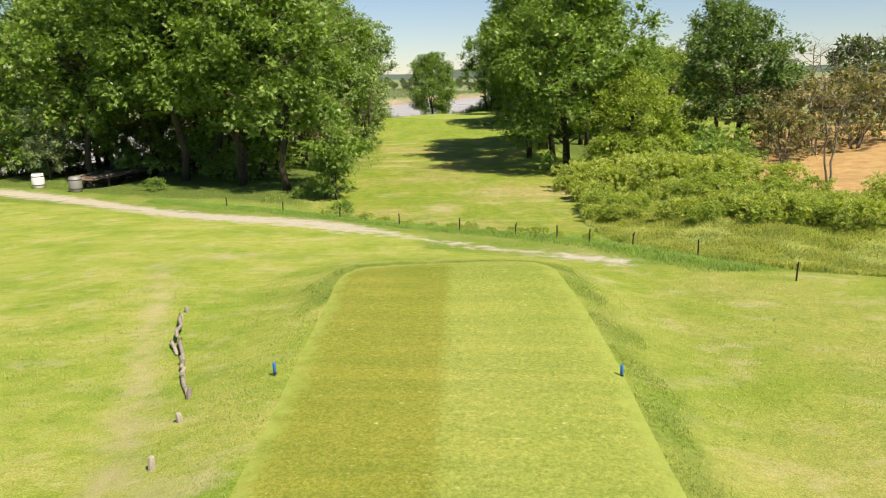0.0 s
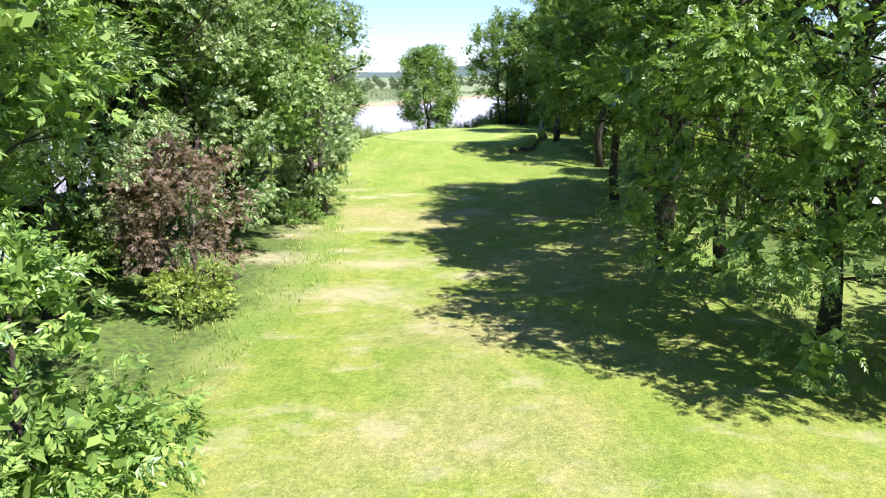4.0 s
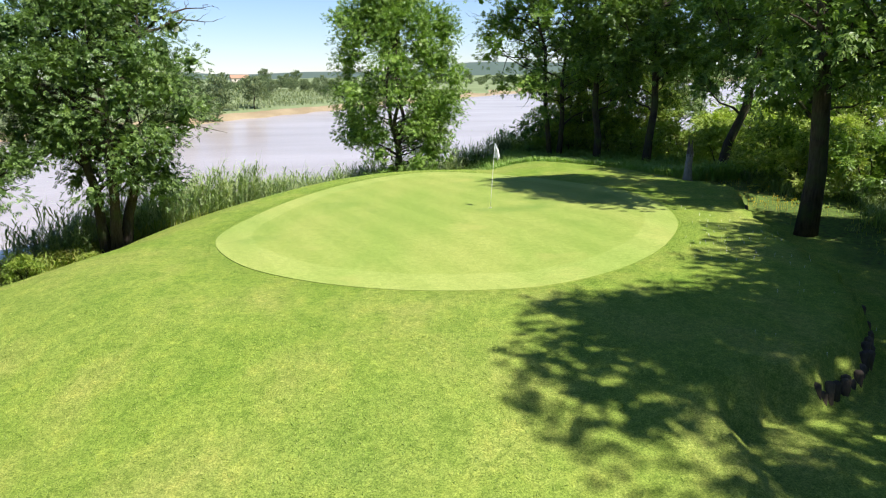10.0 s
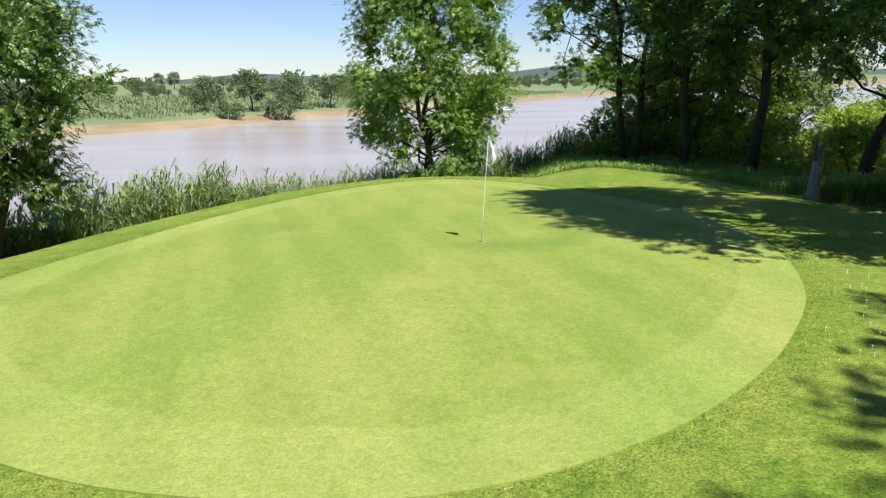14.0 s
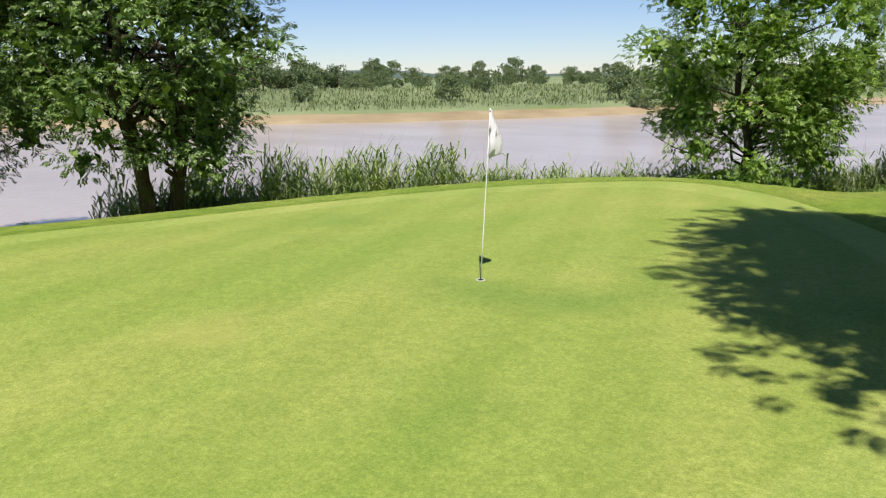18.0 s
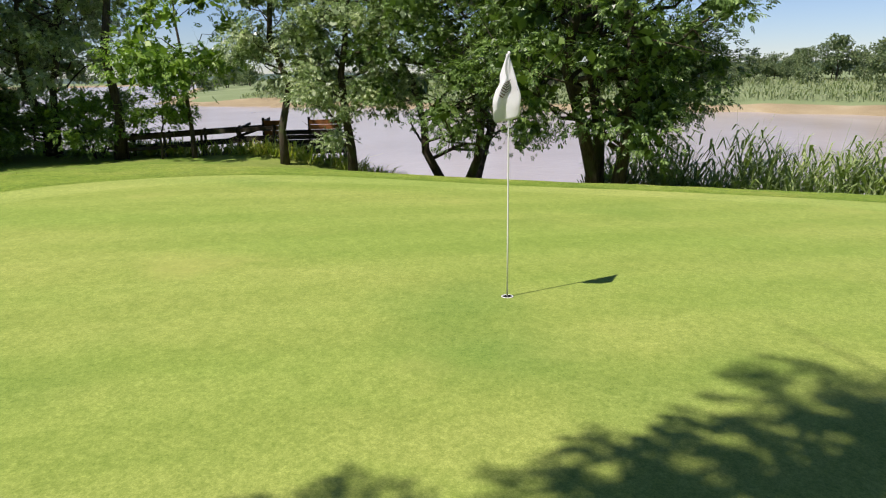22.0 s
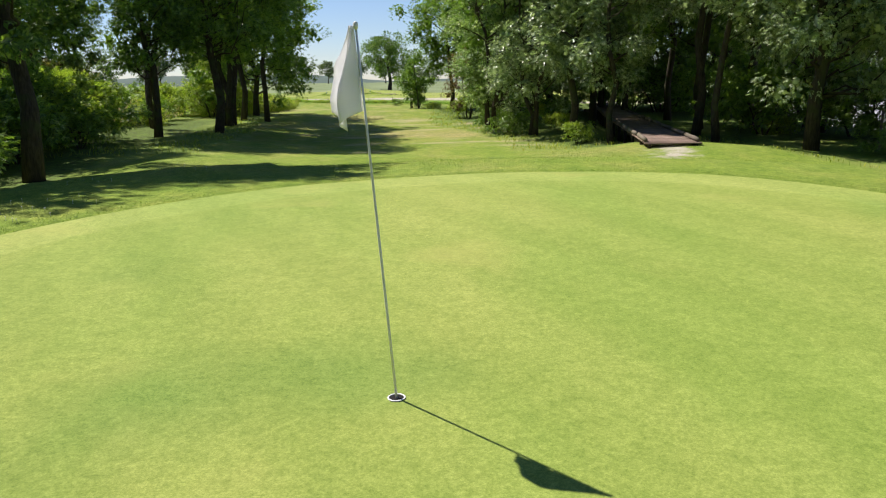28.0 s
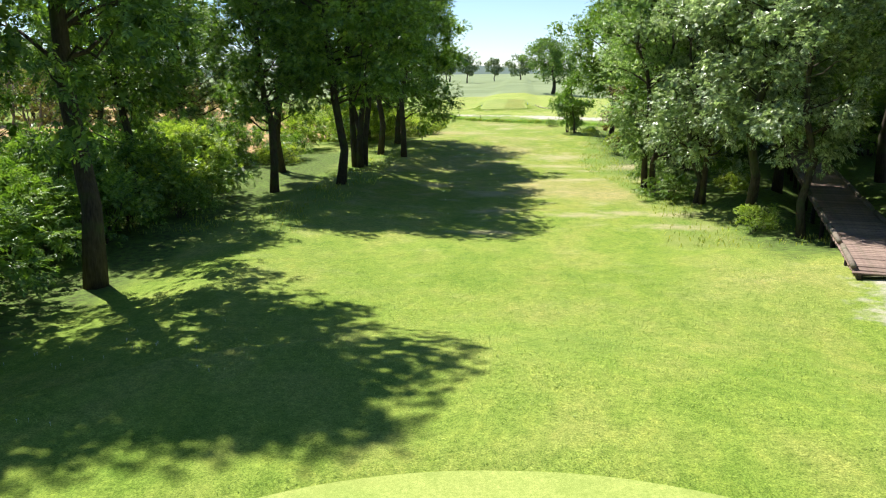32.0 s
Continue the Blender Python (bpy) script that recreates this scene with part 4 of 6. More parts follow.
LEFT = "trees of the wood by the boardwalk"
for kind, x, y, turn, s in (
        (BROAD_B, -7.4, 8.0, 20, 0.8), (BROAD_A, -11.0, 10.8, 80, 1.0), (BROAD_B, -15.2, 12.5, 140, 1.0), (BROAD_B, -19.5, 17.5, 200, 0.95), (BROAD_A, -24.5, 20.5, 10, 0.9),
        (BROAD_L, -10.6, 14.8, 300, 0.85), (FINE, -9.8, 23.4, 30, 1.0), (FINE, -8.6, 27.2, 170, 0.95), (BROAD_B, -8.9, 31.0, 220, 0.85), (FINE, -6.1, 35.9, 100, 0.82),
        (BROAD_A, -13.5, 16.0, 210, 0.95), (BROAD_B, -17.5, 21.5, 20, 1.0), (BROAD_B, -22.0, 14.0, 60, 0.85), (BROAD_B, -28.0, 19.0, 110, 0.9), (BROAD_B, -27.0, 27.0, 10, 1.0), (BROAD_A, -35.0, 22.0, 60, 0.95), (BROAD_B, -40.0, 20.0, 60, 0.95),
        (PALE_B, -7.6, 40.2, 250, 0.80), (PALE_D, -8.6, 43.8, 330, 0.95), (BROAD_B, -11.4, 38.5, 60, 0.85), (PALE_D, -9.4, 47.2, 150, 0.72), (BROAD_C, -11.5, 24.5, 45, 1.0),
        (SLIM_A, -10.5, 18.0, 45, 1.0), (SLIM_B, -14.0, 20.0, 0, 1.0), (SLIM_A, -17.5, 27, 120, 1.0), (SLIM_P, -17.0, 36.0, 220, 1.0), (SLIM_P, -15.6, 43.0, 300, 0.95),
        (SLIM_P, -13.2, 47.5, 70, 0.9), (PALE_C, -14.4, 54.2, 10, 0.95), (PALE_C, -16.6, 50.8, 90, 1.0), (PALE_C, -19.5, 47.0, 190, 1.0), (BROAD_C, -20.5, 39, 15, 0.95),
        (BROAD_B, -23.5, 30, 75, 0.95), (SLIM_P, -12.4, 51.0, 310, 0.7), (PALE_B, -18.6, 57.6, 210, 0.9), (PALE_C, -20.2, 53.6, 300, 0.95), (BROAD_A, -30.0, 24.0, 140, 0.85), (PALE_B, -34, 14, 30, 0.85)):
    plant_tree(kind, x, y, turn, s, "leafy tree in the dense wood beside the boardwalk", LEFT)

BANK = "trees on the river bank"
for kind, x, y, turn, s, label in (
        (SLIM_P, -17.6, 60.7, 20, 0.84, "leafy bank tree with a straight dark trunk"), (SAPLING, -17.5, 63.6, 0, 1.15, "thin leaning bank tree with sparse leaves"),
        (PALE_D, -16.6, 67.2, 60, 0.72, "dark leaning bank tree beside the fishing platform"), (PALE_A, -16.1, 69.7, 200, 0.66, "light green leafy bank tree with a short trunk"),
        (FORK, -17.8, 73.4, 75, 0.95, "forked three-stemmed tree leaning over the river"), (BANK_OAK, -11.9, 77.5, 25, 1.0, "dark two-stemmed bank tree with bare side branches"),
        (SAPLING, -17.4, 62.4, 140, 0.55, "thin young tree at the edge of the bank"),
        (RIVER_ASH, -2.0, 95.9, 10, 1.14, "lone leafy ash standing in the reeds behind the green")):
    plant_tree(kind, x, y, turn, s, label, BANK)
plant_tree(COPPER, -7.2, 20.2, 30, 1.25, "small copper-leaved tree at the edge of the wood", "", "tree")
plant_tree(SAPLING, -4.4, 6.2, 30, 0.9, "young light green tree at the edge of the wood", "", "tree")
plant_tree(PALE_B, -24.4, 13.0, 80, 0.40, "small grey-green tree beside the path", "", "tree")
plant_tree(PARK_OAK, -6.0, -84.0, 30, 1.0, "round dark oak alone in the far field", "", "tree")
plant_tree(BROAD_C, 25.5, 31.5, 30, 0.7, "dense dark tree behind the bare slope", "", "tree")
for x, y, turn, s in ((21.6, 3.0, 10, 0.95), (26.5, 20.0, 120, 1.1), (30.0, 24.0, 220, 1.6), (33.0, 27.0, 20, 1.5), (36.0, 25.0, 100, 1.6)):
    plant_tree(DEAD, x, y, turn, s, "leafless grey tree on the bare slope", "bare trees on the slope", bark=GREY_BARK)

for x, y, turn, s in ((24.5, 15.0, 0, 1.0), (27.5, 17.0, 70, 1.2), (31.0, 18.5, 140, 1.3), (35.0, 20.0, 210, 1.3), (29.0, 22.0, 280, 1.4), (38.5, 19.0, 30, 1.3), (25.5, 20.0, 100, 1.2), (33.5, 23.5, 320, 1.4)):
    plant_tree(BRUSH, x, y, turn, s, "half-bare brownish brush above the bare slope", "dry brush on the slope", "bush", bark=GREY_BARK)
plant_tree(DEAD, -16.4, 74.9, 40, 0.34, "fallen dead branches on the river bank", "", "dead branch", tilt=(62, 25), bark=GREY_BARK)
# bushes and brambles
for x, y, turn, s, kind in (
        (-3.9, 4.0, 0, 1.0, YOUNG), (-4.6, 5.0, 90, 0.75, YOUNG), (-6.0, 5.0, 190, 0.25, SHRUB_B), (-15.6, 8.8, 50, 0.3, SHRUB_B),
        (-7.0, 19.2, 300, 0.6, SHRUB_A), (-6.6, 34.2, 30, 0.5, SHRUB_B),
        (-6.6, 39.0, 130, 0.5, SHRUB_B), (-8.2, 46.0, 70, 0.35, SHRUB_A), (-5.6, 8.6, 40, 0.4, BRAMBLE), (-2.6, -1.4, 10, 0.26, SHRUB_B), (-26.5, 16.0, 60, 0.9, SHRUB_B), (-31, 14.5, 160, 1.0, SHRUB_B),
        (-16.0, 56.8, 80, 0.45, SHRUB_B), (-18.6, 59.5, 200, 0.5, SHRUB_B), (-16.2, 72.6, 20, 0.22, SHRUB_A), (-12.0, 75.6, 30, 0.2, BRAMBLE), (-13.8, 74.6, 30, 0.32, SHRUB_A), (-14.4, 73.0, 120, 0.28, SHRUB_A)):
    plant_tree(kind, x, y, turn, s, "leafy bush at the edge of the trees", "bushes along the wood", "bush")
for x, y, turn, s, kind in (
        (10.2, 6.8, 0, 1.0, BRAMBLE), (12.4, 6.4, 70, 1.15, BRAMBLE), (14.6, 6.0, 140, 1.2, BRAMBLE), (16.8, 5.0, 20, 1.1, BRAMBLE), (11.0, 4.0, 200, 0.9, BRAMBLE),
        (13.2, 3.6, 260, 1.1, BRAMBLE), (15.6, 2.6, 310, 1.0, BRAMBLE), (9.4, 2.4, 30, 0.55, BRAMBLE), (12.6, 9.6, 95, 1.0, SHRUB_A), (15.2, 11.4, 10, 1.15, SHRUB_A),
        (14.0, 14.5, 200, 1.1, SHRUB_A), (17.8, 9.2, 280, 1.0, SHRUB_B), (19.8, 14.5, 40, 1.1, SHRUB_B), (15.2, -7.2, 80, 0.65, BRAMBLE), (13.6, -5.2, 170, 0.5, BRAMBLE),
        (17.0, -8.6, 240, 0.7, BRAMBLE), (16.8, 19.5, 0, 1.0, SHRUB_A), (21.0, -5.0, 0, 0.9, BRAMBLE), (9.0, 5.6, 10, 0.6, BRAMBLE), (18.6, 2.0, 330, 0.7, BRAMBLE)):
    plant_tree(kind, x, y, turn, s, "dense sprawling bramble thicket on the rough bank", "brambles on the bank", "bush")
for k, (x, y) in enumerate(((1.6, -5.2), (2.5, -5.7), (3.2, -6.2), (4.0, -6.4), (4.9, -6.8), (5.7, -7.3), (6.4, -7.7), (7.4, -8.6), (8.4, -9.4), (0.6, -4.9), (-0.4, -4.3), (-1.3, -3.7), (-2.2, -3.2), (-3.2, -2.5))):
    plant_tree(BRAMBLE, x, y, 37 * k, 0.14 + 0.04 * (k % 3), "low dark weeds at the foot of the fence", "weeds along the fence", "bush")
weeds = np.random.default_rng(23)
for k in range(64):
    x, y = 8.8 + 10.5 * weeds.random(), -8.5 + 11.5 * weeds.random()
    if y > -5.4 - 0.9 * (x - 9.5):
        plant_tree((BRAMBLE, SHRUB_A)[k % 2], x, y, float(weeds.random() * 360), (0.42, 0.26)[k % 2] * (0.8 + 0.6 * float(weeds.random())), "low broad-leaved weed clump in the bank grass", "weeds on the bank", "bush")
undergrowth = np.random.default_rng(5)
for k in range(54):
    x, y = 15.2 + 7.5 * undergrowth.random(), 24 + 78 * (k + undergrowth.random()) / 54
    # lighter leaf kinds past y 79 paint sunlit undergrowth, darker ones the shade
    kind = (SHRUB_A, BRAMBLE)[k % 2] if y > 79 else (SHRUB_B, SHRUB_B, BRAMBLE)[k % 3]
    plant_tree(kind, x, y, float(undergrowth.random() * 360), 0.65 + 0.6 * float(undergrowth.random()), "bush under the trees, leaf colour lighter or darker for sun and shade", "undergrowth of the wood", "bush")
for k in range(14):
    x, y = -9 - 11 * undergrowth.random(), 14 + 34 * (k + undergrowth.random()) / 14
    if abs(side_of(WALK_AXIS, np.array([x]), np.array([y]))[0]) > 2.4:
        plant_tree((SHRUB_B, BRAMBLE)[k % 2], x, y, float(undergrowth.random() * 360), 0.4 + 0.3 * float(undergrowth.random()), "low shaded bush on the wood floor", "undergrowth of the wood", "bush")

for x, y, turn, s in ((9.5, 100.5, 0, 0.9), (12.0, 99.5, 100, 1.0), (14.8, 95.0, 200, 1.0), (16.0, 90.5, 300, 1.05), (13.2, 97.2, 30, 0.8), (17.8, 86.5, 70, 1.1), (15.8, 83.0, 160, 0.7), (18.8, 97.0, 220, 1.2), (22.0, 100, 20, 1.3), (6.6, 100.3, 60, 0.6)):
    plant_tree(SHRUB_A, x, y, turn, s, "sunlit light green bush behind the trees", "sunlit bushes behind the green", "bush")

for x, y, turn, s in ((8.6, 102.6, 0, 1.3), (11.2, 102.8, 70, 1.5), (13.4, 102.0, 150, 1.2), (24.0, 104.0, 280, 1.6), (28.0, 103.0, 30, 1.7), (23.5, 84.0, 100, 1.3),
                      (24.0, 73.0, 170, 1.2), (24.5, 62.0, 240, 1.2), (23.5, 53.0, 310, 1.2), (22.5, 41.0, 20, 1.2), (22.0, 34.0, 90, 1.2)):
    plant_tree(SHRUB_B, x, y, turn, s, "tall leafy thicket closing off the wood", "thickets of the wood", "bush")
# darker leaf kind beyond y 46 puts shade into the bush colour
for x, y, turn, s in ((14.6, 43.5, 0, 1.1), (15.6, 46.6, 80, 1.3), (14.8, 49.8, 150, 1.0), (16.4, 52.6, 220, 1.2), (17.6, 56.0, 290, 1.0), (13.6, 46.2, 30, 0.6), (17.8, 48.5, 60, 1.4), (16.2, 40.4, 190, 1.2)):
    plant_tree(SHRUB_B if y > 46 else SHRUB_A, x, y, turn, s, "leafy bush at the edge of the wood, leaf colour set for sun or shade", "bushes beside the fairway", "bush")
for x, y, turn, s in ((-16.0, 17.4, 0, 1.3), (-21.6, 18.4, 60, 1.5), (-33.0, 13.8, 80, 1.6), (-28.4, 15.6, 170, 1.6), (-37.0, 12.0, 250, 1.7), (-25.5, 18.5, 120, 1.7), (-30.0, 19.5, 10, 1.8), (-35.5, 18.0, 200, 1.9), (-21.5, 24.0, 300, 1.7), (-22.5, 33.0, 30, 1.6), (-21.0, 43.5, 130, 1.5), (-12.6, 13.6, 90, 0.7),
                      (-13.0, 22.0, 60, 1.2), (-10.5, 13.0, 260, 1.0), (-19.5, 49.5, 260, 1.2), (-18.9, 57.0, 20, 0.8), (-19.6, 54.4, 100, 1.0), (-20.6, 51.5, 200, 1.1), (-18.2, 59.6, 70, 1.0), (-16.4, 47.5, 10, 1.2)):
    plant_tree(SHRUB_B, x, y, turn, s, "dark leafy thicket under the tall trees", "thickets by the boardwalk", "bush")

# far woods: over the river, behind the tee and round the field
far_r = np.random.default_rng(19)


def laid(mesh, m):
    """Corners of a mesh moved by m, and its faces."""
    co = np.empty(len(mesh.vertices) * 3)
    mesh.vertices.foreach_get("co", co)
    mm = np.array(m)
    return co.reshape(-1, 3) @ mm[:3, :3].T + mm[:3, 3], [tuple(p.vertices) for p in mesh.polygons]


def far_wood(line, count, back, kinds, sizes, label, group, single=False):
    crowns, stems = Geo(), Geo()
    seg = [np.hypot(b[0] - a[0], b[1] - a[1]) for a, b in zip(line, line[1:])]
    for k in range(count):
        d = sum(seg) * (k + far_r.random()) / count
        i = 0
        while i < len(seg) - 1 and d > seg[i]:
            d -= seg[i]
            i += 1
        a, b = np.array(line[i]), np.array(line[i + 1])
        p = a + (b - a) * d / seg[i]
        nrm = np.array([-(b - a)[1], (b - a)[0]]) / seg[i]
        p = p + nrm * (back[0] + (back[1] - back[0]) * far_r.random())
        kind, turn = kinds[int(far_r.integers(0, len(kinds)))], float(far_r.random() * 360)
        s = sizes[0] + (sizes[1] - sizes[0]) * float(far_r.random() ** 1.5)
        if single:
            plant_tree(kind, float(p[0]), float(p[1]), turn, s, label, group)
            continue
        m = pose(float(p[0]), float(p[1]), height(*p), 0, 0, turn) @ Matrix.Diagonal((s, s, s, 1))
        stems.add(*laid(kind[0], m))
        crowns.add(*laid(kind[1], m))
    if not single:
        wood = part("far_wood", crowns, HAZED_LEAF)
        tagged(wood, label, "wood", kind="stuff")
        part("trunks", stems, BARK, wood)


OVER = [(-420, -125), (-230, -34), (-135, 22), (-115, 62), (-92, 106), (-62, 136), (-46, 161), (-26, 212), (0, 270), (30, 340), (160, 520)]
far_wood(OVER[:2], 14, (6, 40), (FAR_A, FAR_B, FAR_C), (0.9, 1.6), "distant leafy wood on the far bank of the river", "trees across the river")
far_wood(OVER[2:], 26, (22, 34), (FAR_B, FAR_B, FAR_A), (0.28, 0.55), "small bush in the grass of the far bank", "bushes across the river", True)
far_wood(OVER[2:], 190, (34, 60), (FAR_B, FAR_B, FAR_A), (0.28, 0.52), "distant scrub along the far meadow", "scrub across the river")
far_wood(OVER[2:], 170, (52, 95), (FAR_A, FAR_B, FAR_A, FAR_B), (0.38, 0.68), "distant band of leafy trees across the river", "trees across the river")
far_wood(OVER[1:], 60, (110, 190), (FAR_C, FAR_A), (0.5, 0.8), "distant band of leafy trees across the river", "trees across the river")
far_wood([(-152, 60), (-138, 110), (-120, 142), (-106, 168)], 64, (-9, 9), (FAR_A, FAR_B, FAR_A, FAR_C), (0.5, 0.9), "belt of leafy trees above the far bank", "trees across the river")
far_wood([(-120, -150), (-60, -190), (40, -190), (140, -150), (200, -60)], 46, (-20, 20), (FAR_C, FAR_A), (0.8, 1.3), "distant belt of trees behind the field", "trees behind the field")
far_wood([(-50, -25), (-60, -60), (-70, -120)], 14, (-8, 8), (FAR_C, FAR_A), (0.7, 1.0), "distant belt of trees behind the field", "trees behind the field")
far_wood([(62, -40), (50, 10), (48, 50), (46, 90)], 26, (-10, 6), (FAR_A, FAR_B, FAR_C), (0.7, 1.1), "belt of trees behind the bare slope", "trees behind the bare slope")
far_wood([(-1400, -700), (-900, -560), (-560, -420), (-300, -330)], 30, (-20, 20), (FAR_C, FAR_A), (1.5, 2.4), "distant wood at the end of the river reach", "trees down the river")
plant_tree(FAR_C, -98, 128, 20, 0.72, "round tree standing above the far bank", "", "tree")
for kind, x, y, turn, s in ((FAR_C, -46, 186, 0, 0.72), (FAR_A, -42, 198, 80, 0.95), (FAR_C, -37, 206, 160, 0.66), (FAR_A, -52, 180, 240, 0.8)):
    plant_tree(kind, x, y, turn, s, "leafy tree standing above the far meadow", "trees above the far meadow")
for x, y, turn, s in ((-40, 184, 0, 0.85), (-46, 176, 90, 0.6)):
    plant_tree(FAR_B, x, y, turn, s, "grey-green bush in the far meadow", "bushes in the far meadow", "bush")
plant_tree(FAR_A, -70, 158, 80, 0.62, "bushy grey-green tree in the far meadow", "", "tree")


# ---- reeds and grasses ----
def blades(r, x, y, z, length, width, bend, lean=(0, 0)):
    """Curved tapering blades, two quads each."""
    n = len(x)
    a = r.random(n) * 2 * math.pi
    d = np.stack([np.cos(a), np.sin(a), np.zeros(n)], 1)
    s = np.stack([-np.sin(a), np.cos(a), np.zeros(n)], 1)
    ln = (length * (0.55 + 0.65 * r.random(n)))[:, None]
    bd = (bend * (0.4 + r.random(n)))[:, None]
    base = np.stack([x, y, z], 1)
    up = np.array([0, 0, 1.0])
    wind = np.array([lean[0], lean[1], 0])
    mid = base + up * ln * 0.6 + (d * bd * 0.3 + wind * 0.3) * ln
    tip = base + up * ln * (1.0 - 0.3 * bd) + (d * bd + wind) * ln
    w = width * (0.7 + 0.6 * r.random(n))[:, None]
    low = np.stack([base - s * w * 0.5, base + s * w * 0.5, mid + s * w * 0.45, mid - s * w * 0.45], 1)
    high = np.stack([mid - s * w * 0.45, mid + s * w * 0.45, tip + s * w * 0.06, tip - s * w * 0.06], 1)
    return np.concatenate([low, high])


def scatter(seed, box, count, test):
    r = np.random.default_rng(seed)
    x = box[0] + (box[1] - box[0]) * r.random(count)
    y = box[2] + (box[3] - box[2]) * r.random(count)
    h, c = fields(x, y)
    ok = test(x, y, c)
    return r, x[ok], y[ok], h[ok]


def near_dist(x, y):
    return -side_of(NEAR_BANK, x, y)


def arching(r, x, y, z, length, width, wind):
    """Leaves that spring from a stem and arch over, two quads each."""
    n = len(x)
    a = r.random(n) * 2 * math.pi
    d = unit(np.stack([np.cos(a) + wind[0], np.sin(a) + wind[1], np.zeros(n)], 1))
    side = np.stack([-d[:, 1], d[:, 0], np.zeros(n)], 1)
    base, up, ln = np.stack([x, y, z], 1), np.array([0, 0, 1.0]), (length * (0.7 + 0.6 * r.random(n)))[:, None]
    rise = (0.35 + 0.35 * r.random(n))[:, None]
    mid = base + (d * 0.42 + up * rise) * ln
    tip = mid + (d * 0.55 + up * (rise - 0.55)) * ln
    w = width * (0.7 + 0.6 * r.random(n))[:, None]
    low = np.stack([base - side * w * 0.3, base + side * w * 0.3, mid + side * w * 0.5, mid - side * w * 0.5], 1)
    high = np.stack([mid - side * w * 0.5, mid + side * w * 0.5, tip + side * w * 0.05, tip - side * w * 0.05], 1)
    return np.concatenate([low, high])


# reed bed along the near bank
r, x, y, z = scatter(301, (-16, 12, 74, 108), 56000, lambda x, y, c: (near_dist(x, y) > -2.1) & (near_dist(x, y) < 2.6) & (y > 77.2))
clump = np.clip(0.5 + 0.32 * np.sin(x * 1.9 + 0.7 * y) * np.sin(y * 1.3 - x * 0.6) + 0.22 * np.sin(x * 4.3 - y * 2.9) + 0.16 * r.normal(size=len(x)), 0, 1)
keep = r.random(len(x)) < 0.24 + 0.70 * clump ** 1.5
x, y, z, clump = x[keep], y[keep], z[keep], clump[keep]
tall = 1.0 + 1.35 * clump ** 1.5 + 0.6 * r.random(len(x)) ** 2
reed = Geo()
one = np.ones(len(x))
reed.quads(blades(r, x, y, z, tall, 0.016, 0.16 * one, (0.05, 0.12)))
for k in range(8):
    at = tall * (0.10 + 0.105 * k + 0.05 * r.random(len(x)))
    reed.quads(arching(r, x + 0.05 * at / tall * at, y + 0.10 * at * at / tall, z + at * 0.90, 0.34 + 0.26 * r.random(len(x)), 0.050, (0.10, 0.25)))
tagged(part("reed_bed", reed, REED_LEAF), "dense green reeds along the river edge", "reeds", kind="stuff")
r, x, y, z = scatter(307, (-27, -8, 38, 82), 9000, lambda x, y, c: (near_dist(x, y) > -1.6) & (near_dist(x, y) < 1.6))
under = Geo()
r2, ux, uy, uz = scatter(305, (-16, 12, 74, 108), 30000, lambda x, y, c: (near_dist(x, y) > -1.9) & (near_dist(x, y) < 1.6) & (y > 76.5))
keep = r2.random(len(ux)) < 0.35 + 0.5 * np.sin(ux * 1.1 - 0.6 * uy)
under.quads(blades(r2, ux[keep], uy[keep], uz[keep], 0.55 * np.ones(keep.sum()), 0.05, 0.9 * np.ones(keep.sum()), (0.0, 0.15)))
r3, wx, wy, wz = scatter(309, (-22, -8, 60, 80), 26000, lambda x, y, c: (near_dist(x, y) > -2.4) & (near_dist(x, y) < 1.2) & (np.sin(x * 2.1) * np.sin(y * 1.6 + x) > -0.35))
under.quads(arching(r3, wx, wy, wz + 0.05, 0.35 + 0.45 * r3.random(len(wx)), 0.045, (0.0, 0.1)))
weed = Geo().quads(blades(r, x, y, z, 0.75 * np.ones(len(x)), 0.04, 0.6 * np.ones(len(x))))
tagged(part("reed_undergrowth", under, TALL_GRASS), "leafy green weeds at the foot of the reeds", "weeds", kind="stuff")
tagged(part("bank_weeds", weed, REED_LEAF), "low weeds and thin reeds on the shaded bank", "weeds", kind="stuff")

# weeds and reeds behind the apron
r, x, y, z = scatter(319, (-8, 17, 84, 102), 60000, lambda x, y, c: (inside(APRON_LINE, x, y) < -0.35) & (near_dist(x, y) < 0.2))
deep = np.clip(-0.35 - inside(APRON_LINE, x, y), 0, 3) / 3
g = Geo().quads(np.concatenate([blades(r, x, y, z, 0.28 + 0.75 * deep * (0.6 + 0.4 * r.random(len(x))), 0.022, 0.6 * np.ones(len(x)), (0.05, 0.05)),
                                arching(r, x, y, z + 0.12 + 0.35 * deep, 0.22 + 0.30 * deep, 0.034, (0.05, 0.1))]))
tagged(part("apron_weeds", g, VERGE_GRASS), "knee-high weeds and grass behind the apron", "weeds", kind="stuff")

# tall grass by the fence and on the rough bank
r, x, y, z = scatter(311, (6, 24, -16, 12), 300000, lambda x, y, c: (c["rough"] > 0.15) & (c["sand"] < -0.5) & (x > -12 - y) & ((y < 2.0 - 0.6 * (x - 2)) | (x > 8)) & (x + y * 0.3 > -9) & (c["wood"] < 0) & (c["soil"] < -0.5))
half = x > 7.6 + 0.8 * np.sin(y)
fence = np.abs(side_of([(-12, 3), (-8.6, 0.4), (-5.3, -1.8), (0.3, -5.3), (4.85, -7.5), (7.3, -9.3), (13.4, -18.2)], x, y)) < 0.75
keep = half & (y > -9.6 - 0.9 * (x - 7.3)) & ~fence
